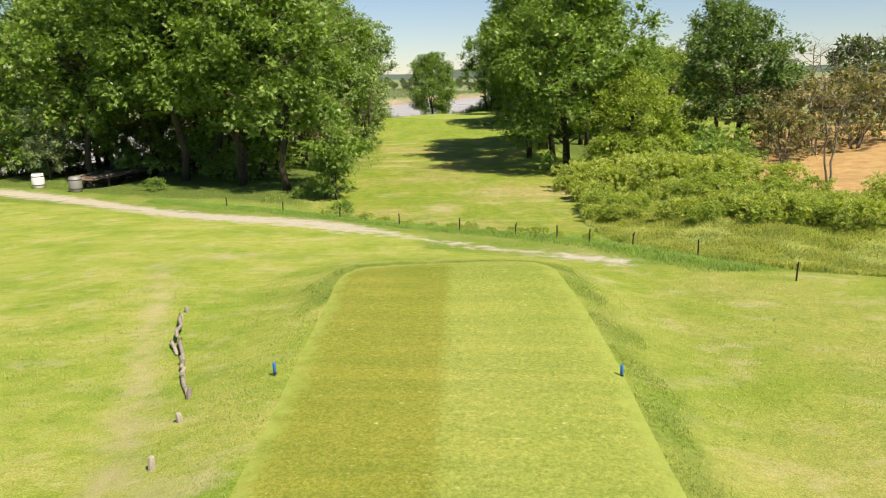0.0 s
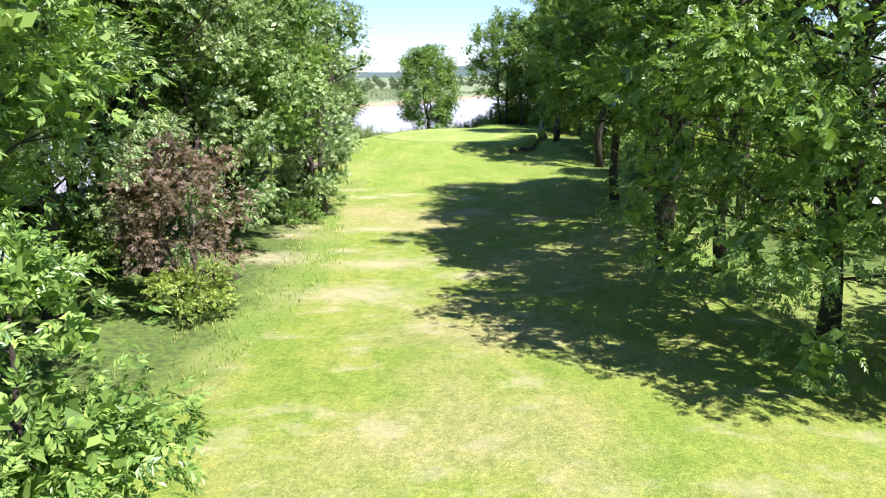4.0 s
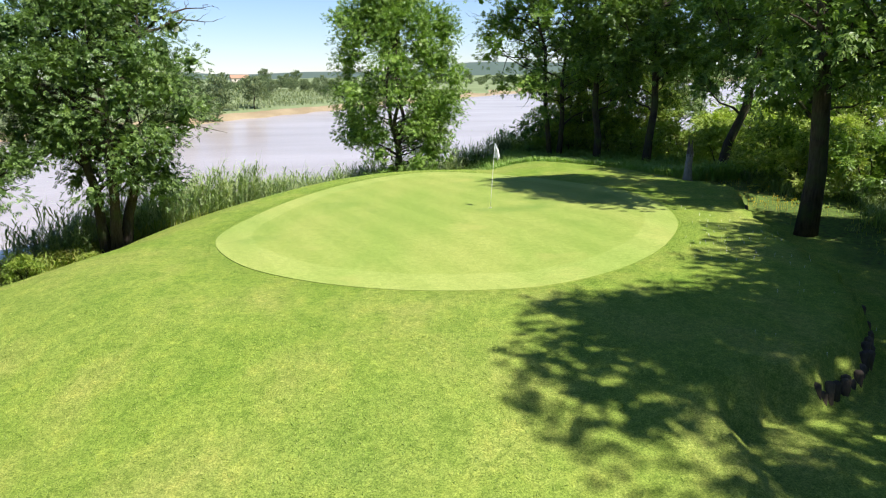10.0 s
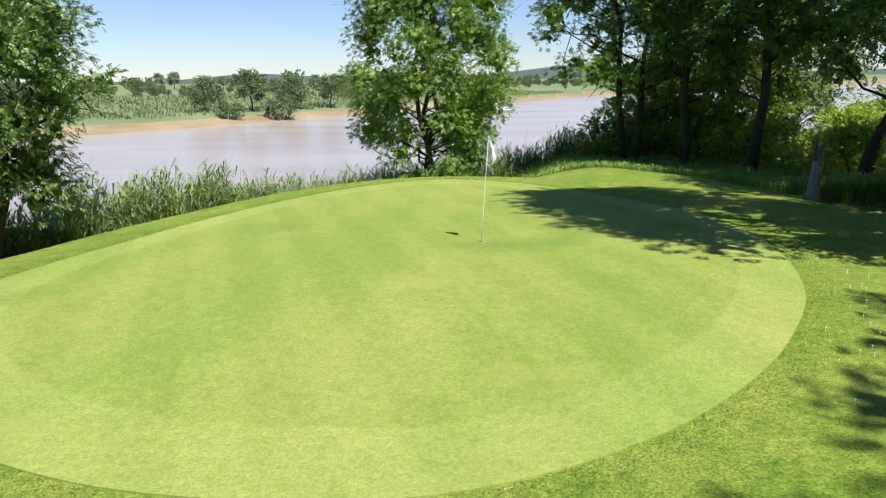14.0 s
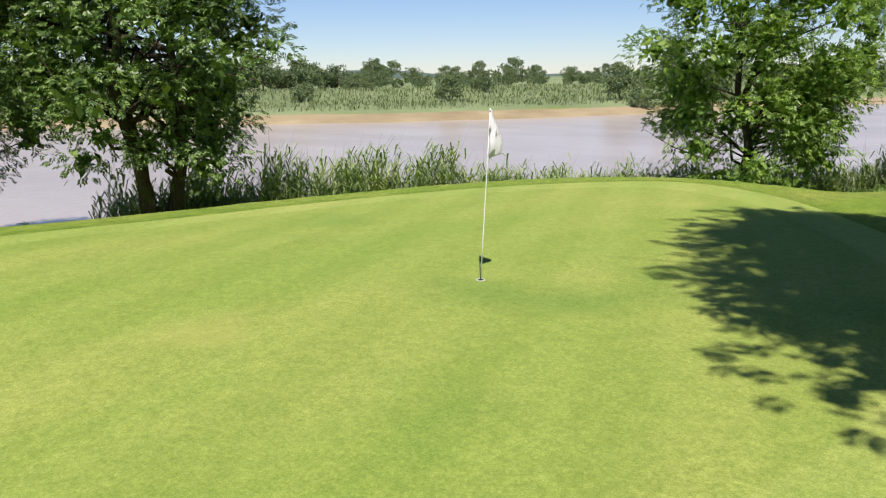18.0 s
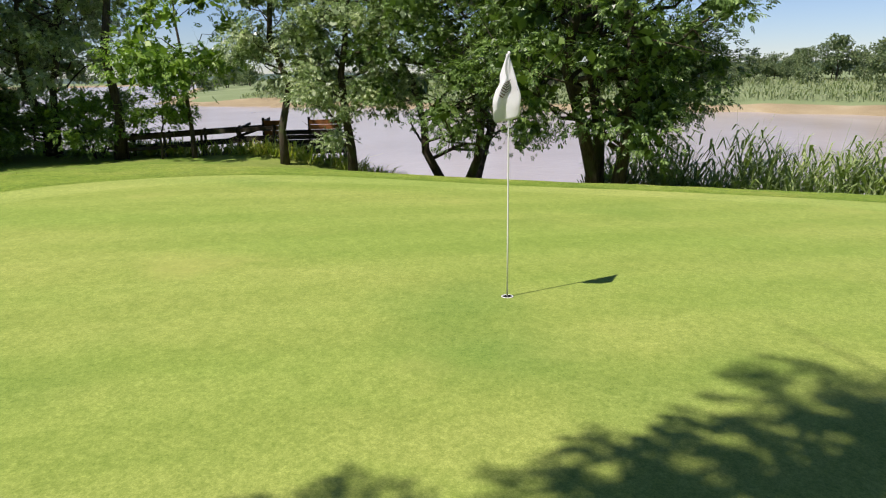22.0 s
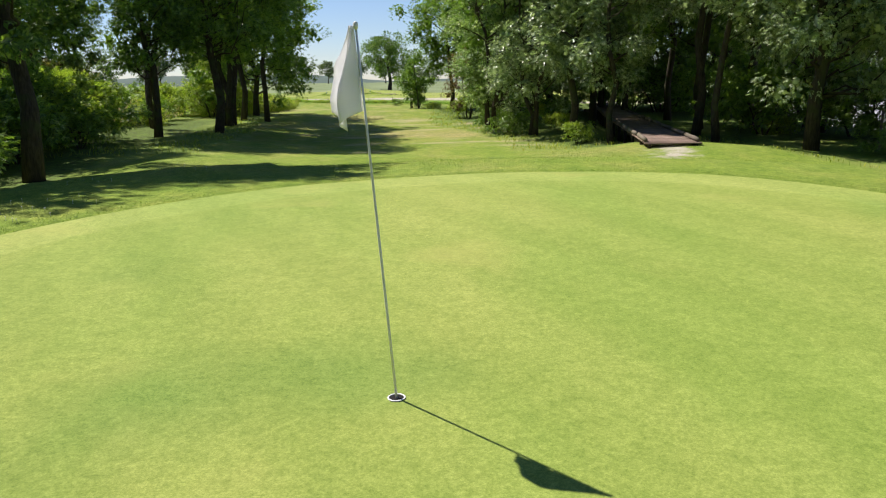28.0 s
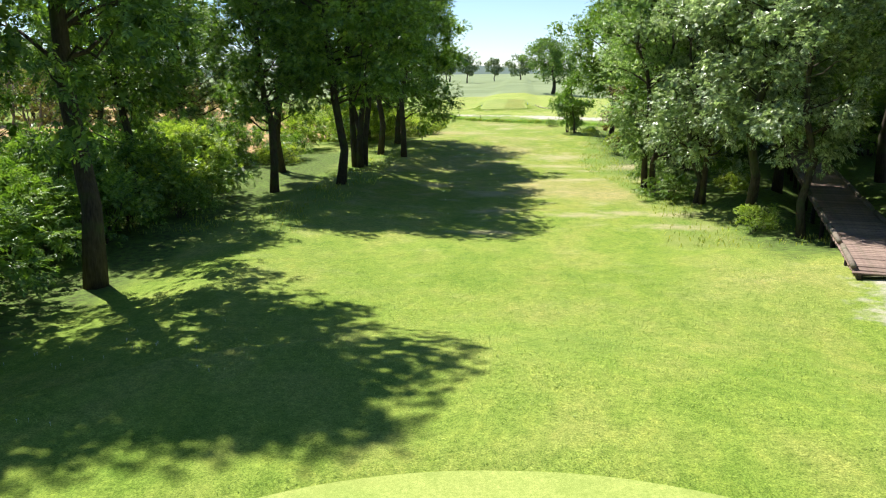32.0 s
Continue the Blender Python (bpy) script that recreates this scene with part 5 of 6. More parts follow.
x, y, z, half = x[keep], y[keep], z[keep], half[keep]
FENCE = [(-14, 4.4), (-8.6, 0.4), (-5.3, -1.8), (0.3, -5.3), (4.85, -7.5), (7.3, -9.3), (13.4, -18.2)]
v, vx, vy, vz = scatter(317, (-14, 15, -19, 5), 480000, lambda x, y, c: (np.abs(side_of(FENCE, x, y) + 0.1) < 1.15 + 0.25 * np.sin(x * 1.3)) & (c["sand"] < -0.5) & (y + 0.62 * np.clip(x, -30, 8) > -9.2))
tuft = 0.5 + 0.5 * np.sin(vx * 3.1 + vy) * np.sin(vy * 2.7 - vx)
away = np.abs(side_of(FENCE, vx, vy) + 0.1)
keep = v.random(len(vx)) < 1.12 - 0.85 * away
vx, vy, vz, tuft, away = vx[keep], vy[keep], vz[keep], tuft[keep], away[keep]
g = Geo().quads(blades(v, vx, vy, vz, (0.14 + 0.07 * tuft) * (1.15 - 0.62 * np.clip(away, 0, 1.4)), 0.011, 0.8 * np.ones(len(vx)), (0.1, 0.05)))
tagged(part("verge_grass", g, VERGE_GRASS), "long green grass along the fence", "grass", kind="stuff")
hx, hy, hz2 = x[half], y[half], z[half]
straw = (np.sin(hx * 0.8 + 2) * np.sin(hy * 0.9) + 0.6 * np.sin(hx * 2.1 - hy)) > 0.45
for sel, mat, name, ln, label in ((straw, STRAW_GRASS, "straw_grass", 0.40, "tall bleached grass on the rough bank"), (~straw, TALL_GRASS, "bank_grass", 0.28, "tall green grass on the rough bank")):
    g = Geo().quads(blades(r, hx[sel], hy[sel], hz2[sel], ln * (0.35 + 0.65 * (0.5 + 0.5 * np.sin(hx[sel] * 2.3 + 1.0) * np.sin(hy[sel] * 1.9))) , 0.013, 1.2 * np.ones(sel.sum()), (0.3, 0.2)))
    tagged(part(name, g, mat), label, "grass", kind="stuff")

# grass under the trees and along the mown edges
r, x, y, z = scatter(313, (-13, 16, 2, 100), 120000, lambda x, y, c: (c["rough"] > -0.2) & (c["rough"] < 2.6) & (near_dist(x, y) < 0.5) & (c["sand"] < -0.2))
keep = r.random(len(x)) < np.clip(0.35 + 0.5 * np.sin(x * 1.7) * np.sin(y * 1.1), 0.1, 1)
g = Geo().quads(blades(r, x[keep], y[keep], z[keep], 0.17 * np.ones(keep.sum()), 0.026, 0.7 * np.ones(keep.sum())))
tagged(part("edge_grass", g, TALL_GRASS), "uneven grass along the mown edges", "grass", kind="stuff")
r, x, y, z = scatter(337, (14.2, 22, 56, 100), 42000, lambda x, y, c: np.sin(x * 0.9 + 1.2) * np.sin(y * 0.55) + 0.5 * np.sin(x * 1.7 - y * 0.9) > 0.1)
g = Geo().quads(np.concatenate([blades(r, x, y, z, 0.55 + 0.45 * r.random(len(x)), 0.022, 0.7 * np.ones(len(x)), (0.08, 0.06)),
                                arching(r, x, y, z + 0.25, 0.35 + 0.2 * r.random(len(x)), 0.03, (0.1, 0.1))]))
tagged(part("wood_grass", g, REED_LEAF), "tall pale grass and weeds between the trunks", "grass", kind="stuff")
r, x, y, z = scatter(331, (-170, 60, 20, 330), 150000, lambda x, y, c: (side_of(FAR_BANK, x, y) < -8) & (side_of(FAR_BANK, x, y) > -42))
g = Geo().quads(blades(r, x, y, z, 0.9 * np.ones(len(x)), 0.16, 0.8 * np.ones(len(x))))
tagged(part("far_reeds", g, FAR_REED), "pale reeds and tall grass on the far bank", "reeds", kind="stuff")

# short tufts in the mown grass by the tee and before the green
for seed, box, count, name in ((341, (-9, 12, -25, -13), 52000, "tee_tufts"), (347, (-9, 9, 50, 65), 52000, "apron_tufts")):
    r, x, y, z = scatter(seed, box, count, lambda x, y, c: (c["sand"] < -0.2) & (c["bare"] < 0.2) & (inside(TEE_LINE, x, y) < -0.1) & (inside(GREEN_LINE, x, y) < -0.25))
    fade = smooth(0, 3, np.minimum(np.minimum(x - box[0], box[1] - x), np.minimum(y - box[2], box[3] - y)))
    keep = r.random(len(x)) < fade * 0.55 + 0.45 * np.sin(x * 2.3 + np.sin(y * 1.7) * 2) * np.sin(y * 2.9)
    x, y, z = x[keep], y[keep], z[keep]
    g = Geo().quads(blades(r, x, y, z, 0.028 + 0.022 * r.random(len(x)), 0.010, 1.5 * np.ones(len(x))))
    tagged(part(name, g, MOWN_BLADE), "short mown grass tufts with dry tips", "grass", kind="stuff")

# longer grass beside the tee
r, x, y, z = scatter(359, (-1.6, 7.2, -27, -13), 200000, lambda x, y, c: np.abs(inside(TEE_LINE, x, y) + 0.36) < 0.40 + 0.15 * np.sin(y * 2.1))
keep = r.random(len(x)) < np.clip(0.38 + 0.38 * np.sin(x * 5 + y * 3) - 0.6 * smooth(3.0, 1.0, x) * smooth(-18.0, -20.5, y), 0.06, 1)
g = Geo().quads(blades(r, x[keep], y[keep], z[keep], 0.03 + 0.035 * r.random(keep.sum()), 0.008, 1.1 * np.ones(keep.sum())))
tagged(part("tee_fringe", g, MOWN_BLADE), "longer green grass fringing the tee", "grass", kind="stuff")

# longer grass against the edge of the putting green
r, x, y, z = scatter(353, (-9, 10, 62, 89), 260000, lambda x, y, c: np.abs(inside(GREEN_LINE, x, y) + 0.30) < 0.30)
keep = r.random(len(x)) < np.clip(1.15 + 1.5 * inside(GREEN_LINE, x, y), 0.12, 1)
g = Geo().quads(blades(r, x[keep], y[keep], z[keep], 0.026 + 0.014 * r.random(keep.sum()), 0.006, 1.1 * np.ones(keep.sum())))
tagged(part("collar_grass", g, COLLAR_BLADE), "longer dark green grass along the edge of the green", "grass", kind="stuff")

# ---- the hole: pin, flag and cup ----
pin = thing("golf_flag", (1.8, 74.7, height(1.8, 74.7) + 0.02), "white golf flag hanging limp on a slender leaning pin", "golf flag")
LEAN = Vector((0.15, 0.0, 2.12)).normalized()
part("pole", Geo().tube([LEAN * d for d in (-0.08, 0.6, 1.4, 2.10)], [0.0078, 0.0074, 0.0068, 0.006], 8), WHITE_PAINT, pin, "white fibreglass pin", True)
part("knob", Geo().tube([LEAN * d for d in (2.09, 2.105, 2.125, 2.13)], [0.008, 0.013, 0.012, 0.004], 8), WHITE_PAINT, pin, "", True)


def cloth(u, v):
    """A limp flag: u down the pin, v out from it."""
    sag = 0.115 * max(0.0, 1.0 - abs(v - 0.66) / 0.66) - 0.05 * max(0.0, v - 0.66) / 0.34
    top = LEAN * (2.11 - 0.44 * u)
    out = v * (0.03 + 0.165 * min(1.0, u / 0.85))
    hang = min(1.0, u / 0.8)
    wave = hang * (0.105 * math.sin(6.0 * v) + 0.04 * min(1.0, 3.0 * v)) + 0.010 * math.sin(v * 17.0 - u * 6.0) * min(1.0, 3.0 * v)
    wave += 0.030 * math.exp(-((u - 0.80 + 0.35 * v) / 0.10) ** 2) * v
    return Vector((top.x + 0.86 * out + 0.5 * wave + 0.01, top.y - 0.5 * out + 0.86 * wave, top.z - u ** 3 * sag))


nu, nv = 31, 25
flag = Geo().add([tuple(cloth(i / (nu - 1), j / (nv - 1))) for i in range(nu) for j in range(nv)],
                 [(i * nv + j, i * nv + j + 1, (i + 1) * nv + j + 1, (i + 1) * nv + j) for i in range(nu - 1) for j in range(nv - 1)])
flag_ob = part("flag", flag, CLOTH, pin, "white limp cloth with a brown printed mark", True)
thick = flag_ob.modifiers.new("thickness", "SOLIDIFY")
thick.thickness, thick.offset = 0.003, 0
for k in range(12):
    a = 0.42 + 0.036 * (k % 6) + (0.10 if k > 5 else 0.0)
    lo, hi, slope = (0.36, 0.60, 0.30) if k < 6 else (0.58, 0.84, -0.30)
    pts, f = [], []
    for s in range(5):
        v = lo + (hi - lo) * s / 4
        for u in (a + slope * (v - lo), a + 0.014 + slope * (v - lo)):
            for side in (-1, 1):
                pts.append(tuple(cloth(u, v) + Vector((0.5 * 0.004 * side, 0.86 * 0.004 * side, 0))))
    for s in range(4):
        f += [(4 * s, 4 * s + 2, 4 * s + 6, 4 * s + 4), (4 * s + 1, 4 * s + 5, 4 * s + 7, 4 * s + 3)]
    part("print_bar", Geo().add(pts, f), INK, flag_ob)
cup = thing("hole_cup", (1.8, 74.7, height(1.8, 74.7) + 0.022), "white-rimmed golf hole sunk in the green", "golf hole")
rim_v, rim_f, seg = [], [], 24
for k in range(seg):
    a = 2 * math.pi * k / seg
    for rad, dz in ((0.0545, 0.001), (0.0540, 0.004), (0.0450, 0.004), (0.0445, -0.02)):
        rim_v.append((rad * math.cos(a), rad * math.sin(a), dz))
for k in range(seg):
    for q in range(3):
        a, b = k * 4 + q, ((k + 1) % seg) * 4 + q
        rim_f.append((a, b, b + 1, a + 1))
part("rim", Geo().add(rim_v, rim_f), WHITE_PAINT, cup, "white rim", True)
# no depth below the turf: a black disc paints the shade in the cup
part("hole", Geo().add([(0.0445 * math.cos(2 * math.pi * k / seg), 0.0445 * math.sin(2 * math.pi * k / seg), 0.0015) for k in range(seg)], [tuple(range(seg))]), BLACK, cup, "flat black disc for the shade inside the hole")

# ---- tee furniture ----
for x, y in ((-0.35, -22.7), (5.55, -22.5)):
    t = thing("tee_marker", (x, y, height(x, y) + 0.03), "short bright blue tee marker standing in the turf", "tee marker", "tee markers")
    part("post", Geo().tube([(0, 0, -0.05), (0, 0, 0.16), (0, 0, 0.20), (0, 0, 0.215)], [0.027, 0.027, 0.024, 0.009], 10), BLUE, t, "", True)
    part("collar", Geo().tube([(0, 0, 0.0), (0, 0, 0.025)], [0.036, 0.032], 10), DARKWOOD, t)
LOGS = [(-3.68, -17.85), (-3.56, -18.6), (-3.05, -20.1), (-2.54, -21.15), (-2.31, -21.8), (-1.80, -22.9), (-1.57, -23.8), (-1.40, -25.3)]
edging = thing("log_edging", (-2.4, -22, height(-2.4, -22)), "broken row of pale weathered stubs and logs edging the tee bank", "edging")
o = np.array([-2.4, -22, height(-2.4, -22)])
for k, (x, y) in enumerate(LOGS):
    q = np.array([x, y, height(x, y)]) - o
    tip = q + np.array([0.04 * (k % 3 - 1), 0.03 * (k % 2), 0.13 + 0.05 * (k % 2)])
    part("stub", Geo().tube([q - np.array([0, 0, 0.2]), q + (tip - q) * 0.6, tip, tip + np.array([0, 0, 0.012])], [0.052, 0.050, 0.044, 0.025], 8), PALEWOOD, edging)
for k, (a, b, up) in enumerate((((-3.60, -18.5), (-3.12, -19.95), 0.10), ((-3.02, -20.05), (-2.56, -21.1), 0.09), ((-3.22, -20.0), (-2.88, -20.6), 0.03), ((-2.52, -21.2), (-2.33, -21.75), 0.05), ((-2.28, -21.9), (-1.84, -22.8), 0.0))):
    p0, p1 = [np.array([*n, height(*n) + 0.06 + up]) - o for n in (a, b)]
    part("log", Geo().tube(bent(np.random.default_rng(k), p0, p1 - np.array([0, 0, 0.03 * k % 0.07]), 5, 0.02), [0.035, 0.043, 0.040, 0.042, 0.03], 8), PALEWOOD, edging, "", True)

# fence posts between path and fairway
POSTS = [(-8.6, 0.4), (-5.3, -1.8), (-2.4, -3.6), (0.3, -5.3), (2.75, -6.3), (4.85, -7.5), (6.3, -8.3), (7.3, -9.3), (8.6, -10.2), (10.2, -12.0), (11.8, -15.2), (13.4, -18.2)]
for k, (x, y) in enumerate(POSTS):
    p = thing("fence_post", (x, y, height(x, y)), "thin dark wooden stake in long grass", "fence post", "stakes along the fence")
    part("stake", Geo().tube([(0, 0, -0.15), (0.01, 0, 0.3), (0.02 * (k % 3), 0, 0.50), (0.02 * (k % 3), 0, 0.53)], [0.026, 0.024, 0.022, 0.008], 7), DARKWOOD, p)
    part("clip", Geo().box((0.0, 0.03, 0.42), (0.03, 0.03, 0.05), None, 0.006), STEEL, p)

# barrels at the far end of the path
for x, y, mat, label in ((-23.0, 9.2, WHITE_PAINT, "white painted barrel beside the gravel path"), (-19.9, 7.7, GREY_TIN, "grey metal barrel beside the gravel path")):
    b = thing("barrel", (x, y, height(x, y)), label, "barrel", "barrels by the path")
    part("body", Geo().tube([(0, 0, z) for z in (0, 0.03, 0.3, 0.6, 0.87, 0.9)], [0.30, 0.33, 0.37, 0.37, 0.33, 0.30], 18), mat, b, "", True)
    for z in (0.18, 0.70):
        part("hoop", Geo().tube([(0, 0, z), (0, 0, z + 0.05)], [0.365, 0.375], 18), STEEL, b, "dark hoop")
    part("lid", Geo().tube([(0, 0, 0.885), (0, 0, 0.905)], [0.28, 0.27], 18), GREY_TIN, b)
# fallen trunk in the shade of the wood
fx, fy = -19.3, 15.2
fallen = thing("fallen_trunk", (fx, fy, height(fx, fy)), "long bare fallen trunk lying in the shade of the wood", "fallen trunk")
ends = [np.array([dx, dy, height(fx + dx, fy + dy) - height(fx, fy) + 0.22]) for dx, dy in ((-2.0, -3.4), (1.9, 3.4))]
part("trunk", Geo().tube(bent(np.random.default_rng(3), ends[0], ends[1], 8, 0.08), list(np.linspace(0.21, 0.12, 8)), 10), GREY_BARK, fallen, "", True)
for k, at in enumerate((0.35, 0.6, 0.8)):
    a = ends[0] + (ends[1] - ends[0]) * at
    part("branch", Geo().tube(bent(np.random.default_rng(k), a, a + np.array([0.5 - 0.5 * k, 0.4, 0.7 + 0.1 * k]), 5, 0.05), [0.06, 0.05, 0.04, 0.03, 0.012], 7), GREY_BARK, fallen, "", True)

# ---- boardwalk ----
walkway = thing("boardwalk", (-9.15, 54.2, -0.45), "long weathered plank boardwalk with log kerbs through the wood", "boardwalk")
plank_mesh = Geo().box((0, 0, 0), (1.95, 0.205, 0.05), None, 0.012).mesh("plank")
kerb_mesh = Geo().tube([(0, -1.25, 0), (0, -0.4, 0.01), (0, 0.4, 0), (0, 1.25, 0.01)], [0.075, 0.085, 0.08, 0.075], 8).mesh("kerb_log", True)
post_mesh = Geo().tube([(0, 0, -1.1), (0, 0, 0.02)], [0.08, 0.075], 7).mesh("support")
for mesh, mat in ((plank_mesh, DECK), (kerb_mesh, LOGWOOD), (post_mesh, DARKWOOD)):
    mesh.materials.append(mat)
origin = Vector((-9.15, 54.2, -0.45))
jig = random.Random(4)
for (ax, ay), (bx, by) in zip(WALK_AXIS, WALK_AXIS[1:]):
    length = math.hypot(bx - ax, by - ay)
    yaw = math.degrees(math.atan2(by - ay, bx - ax)) - 90
    steps = int(length / 0.222)
    for k in range(steps):
        f = (k + 0.5) / steps
        ob = part("plank", plank_mesh, None, walkway)
        ob.matrix_local = pose(ax + (bx - ax) * f - origin.x + jig.uniform(-0.02, 0.02), ay + (by - ay) * f - origin.y, jig.uniform(-0.008, 0.008), jig.uniform(-1, 1), jig.uniform(-0.8, 0.8), yaw + jig.uniform(-1.2, 1.2))
    rail = int(length / 2.75)
    for k in range(rail):
        f = (k + 0.5) / rail
        for side in (-1, 1):
            off = Vector((math.cos(radians(yaw)), math.sin(radians(yaw)), 0)) * 0.90 * side
            at = Vector((ax + (bx - ax) * f, ay + (by - ay) * f, 0.10)) + off - Vector((origin.x, origin.y, 0))
            ob = part("kerb_log", kerb_mesh, None, walkway)
            ob.matrix_local = pose(*at, 0, jig.uniform(0, 360) * 0, yaw + jig.uniform(-1, 1))
            ob = part("support", post_mesh, None, walkway)
            ob.matrix_local = pose(at.x, at.y, -0.05, 0, 0, jig.uniform(0, 90))
    for side in (-1, 1):
        off = Vector((math.cos(radians(yaw)), math.sin(radians(yaw)), 0)) * 0.80 * side
        mid = Vector(((ax + bx) / 2, (ay + by) / 2, 0)) + off - Vector((origin.x, origin.y, 0))
        beam = part("beam", Geo().box((0, 0, 0), (0.10, length, 0.18), None, 0.01), DARKWOOD, walkway)
        beam.matrix_local = pose(mid.x, mid.y, -0.125, 0, 0, yaw)

# ---- timber palisade of the green, stump and stakes ----
palisade = thing("palisade", (8.6, 66.0, -0.75), "low dark palisade of upright logs holding up the green", "retaining wall")
log_meshes = [Geo().tube([(0, 0, -0.3), (0, 0, 0.45 + 0.04 * k), (0.01, 0, 0.60 + 0.05 * k), (0.01, 0, 0.63 + 0.05 * k)], [0.085, 0.08, 0.075, 0.04], 9).mesh("upright_log", True) for k in range(3)]
for mesh in log_meshes:
    mesh.materials.append(WALLWOOD)
edge = [p for p in APRON_LINE]
i0 = min(range(len(edge)), key=lambda k: math.hypot(edge[k][0] - 5.6, edge[k][1] - 61.2))
i1 = min(range(len(edge)), key=lambda k: math.hypot(edge[k][0] - 11.0, edge[k][1] - 77.0))
run, last = 0.0, None
for k in range(i0, i1):
    a, b = np.array(edge[k]), np.array(edge[k + 1])
    d = np.hypot(*(b - a))
    while run < d:
        p = a + (b - a) * run / d
        nrm = np.array([(b - a)[1], -(b - a)[0]]) / d
        p = p + nrm * 0.06
        if jig.random() < (0.06 if p[1] < 67.5 else 0.45):
            run += 0.2
            continue
        ob = part("upright_log", log_meshes[jig.randrange(3)], None, palisade)
        ob.matrix_local = pose(p[0] - 8.6, p[1] - 66.0, jig.uniform(-0.40, -0.22), jig.uniform(-5, 5), jig.uniform(-4, 4), jig.uniform(0, 360))
        run += jig.uniform(0.145, 0.20)
    run -= d
stump = thing("broken_trunk", (11.2, 82.8, height(11.2, 82.8)), "splintered pale stump of a broken tree", "stump")
part("bole", Geo().tube([(0, 0, -0.2), (0.0, 0, 0.15), (0.02, 0.01, 0.7), (0.05, 0, 1.15)], [0.30, 0.20, 0.155, 0.15], 10), PALEWOOD, stump, "", True)
for k in range(7):
    a = 2 * math.pi * k / 7
    part("splinter", Geo().tube([(0.05 + 0.11 * math.cos(a), 0.11 * math.sin(a), 1.05), (0.05 + 0.10 * math.cos(a), 0.10 * math.sin(a), 1.3 + 0.06 * (k % 3)), (0.05 + 0.08 * math.cos(a), 0.09 * math.sin(a), 1.45 + 0.16 * (k % 4))], [0.055, 0.04, 0.008], 5), LOGWOOD, stump)
for x, y in ((10.9, 76.6), (10.6, 75.6), (-12.9, 76.6)):
    s = thing("edge_stake", (x, y, height(x, y) - 0.06), "short rotting stake at the edge of the platform", "stake", "stakes round the green")
    part("stake", Geo().tube([(0, 0, -0.25), (0.01, 0, 0.06), (0.02, 0.01, 0.13), (0.02, 0.01, 0.16)], [0.07, 0.065, 0.06, 0.03], 8), DARKWOOD, s)

# ---- screen panels, pier and fishing platform on the bank ----
for x, y, turn in ((-17.5, 55.5, 55), (-18.7, 57.2, 55)):
    s = thing("wicker_screen", (x, y, height(x, y)), "dark woven wooden screen panel among the trees", "screen", "woven screens", turn=turn)
    for px in (-0.95, 0.0, 0.95):
        part("post", Geo().tube([(px, 0, -0.2), (px, 0, 1.55)], [0.045, 0.04], 7), DARKWOOD, s)
    for k in range(11):
        part("slat", Geo().tube(bent(np.random.default_rng(k), (-1.0, 0.05 * (-1) ** k, 0.12 + 0.13 * k), (1.0, 0.05 * (-1) ** (k + 1), 0.12 + 0.13 * k), 6, 0.012), [0.05] * 6, 6), DARKWOOD, s)
g = thing("pale_gate_post", (-16.7, 54.6, height(-16.7, 54.6)), "pale slatted gate leaf beside the woven screen", "gate", turn=55)
for k in range(6):
    part("slat", Geo().box((0, 0, 0.2 + 0.2 * k), (0.55, 0.03, 0.13), None, 0.006), LOGWOOD, g)
for px in (-0.25, 0.25):
    part("upright", Geo().box((px, 0.03, 0.6), (0.07, 0.05, 1.5), None, 0.008), LOGWOOD, g)
pier = thing("river_pier", (-18.3, 61.6, -0.95), "dark timber pier with rails leading over the river bank", "pier")
A, B = Vector((0, -0.8, 0)), Vector((-1.4, 4.3, 0.25))
yaw = math.degrees(math.atan2((B - A).y, (B - A).x)) - 90
for k in range(26):
    p = A.lerp(B, (k + 0.5) / 26)
    ob = part("plank", Geo().box((0, 0, 0), (1.2, 0.20, 0.045), None, 0.01), DARKWOOD, pier)
    ob.matrix_local = pose(*p, 0, 0, yaw)
across = Vector((math.cos(radians(yaw)), math.sin(radians(yaw)), 0))
for side in (-0.58, 0.58):
    for k in range(5):
        p = A.lerp(B, k / 4) + across * side
        part("post", Geo().tube([tuple(p + Vector((0, 0, -1.8))), tuple(p + Vector((0, 0, 0.98)))], [0.06, 0.05], 7), DARKWOOD, pier)
    for zz, s2 in ((0.86, 0.16), (0.45, 0.13)):
        m = (A + B) / 2 + across * side + Vector((0, 0, zz))
        ob = part("rail", Geo().box((0, 0, 0), (0.05, (B - A).length + 0.2, s2), None, 0.01), DARKWOOD, pier)
        ob.matrix_local = pose(*m, math.degrees(math.asin((B - A).z / (B - A).length)), 0, yaw)
plat = thing("fishing_platform", (-21.2, 66.4, -0.80), "old stilted fishing platform with low dark board walls over the river", "fishing platform", turn=12)
part("deck", Geo().box((0.2, 0, 0), (3.6, 4.2, 0.10), None, 0.02), DARKWOOD, plat)
for px in (-1.4, 0.1, 1.7):
    for py in (-1.8, 0.2, 1.9):
        part("stilt", Geo().tube([(px, py, -3.2), (px + 0.03, py, -0.05)], [0.09, 0.08], 8), LOGWOOD if py > 1 else DARKWOOD, plat)
for py in (-1.2, 0.55, 1.75):
    part("corner_post", Geo().box((1.25, py, 0.68), (0.10, 0.10, 1.26), None, 0.01), DARKWOOD, plat)
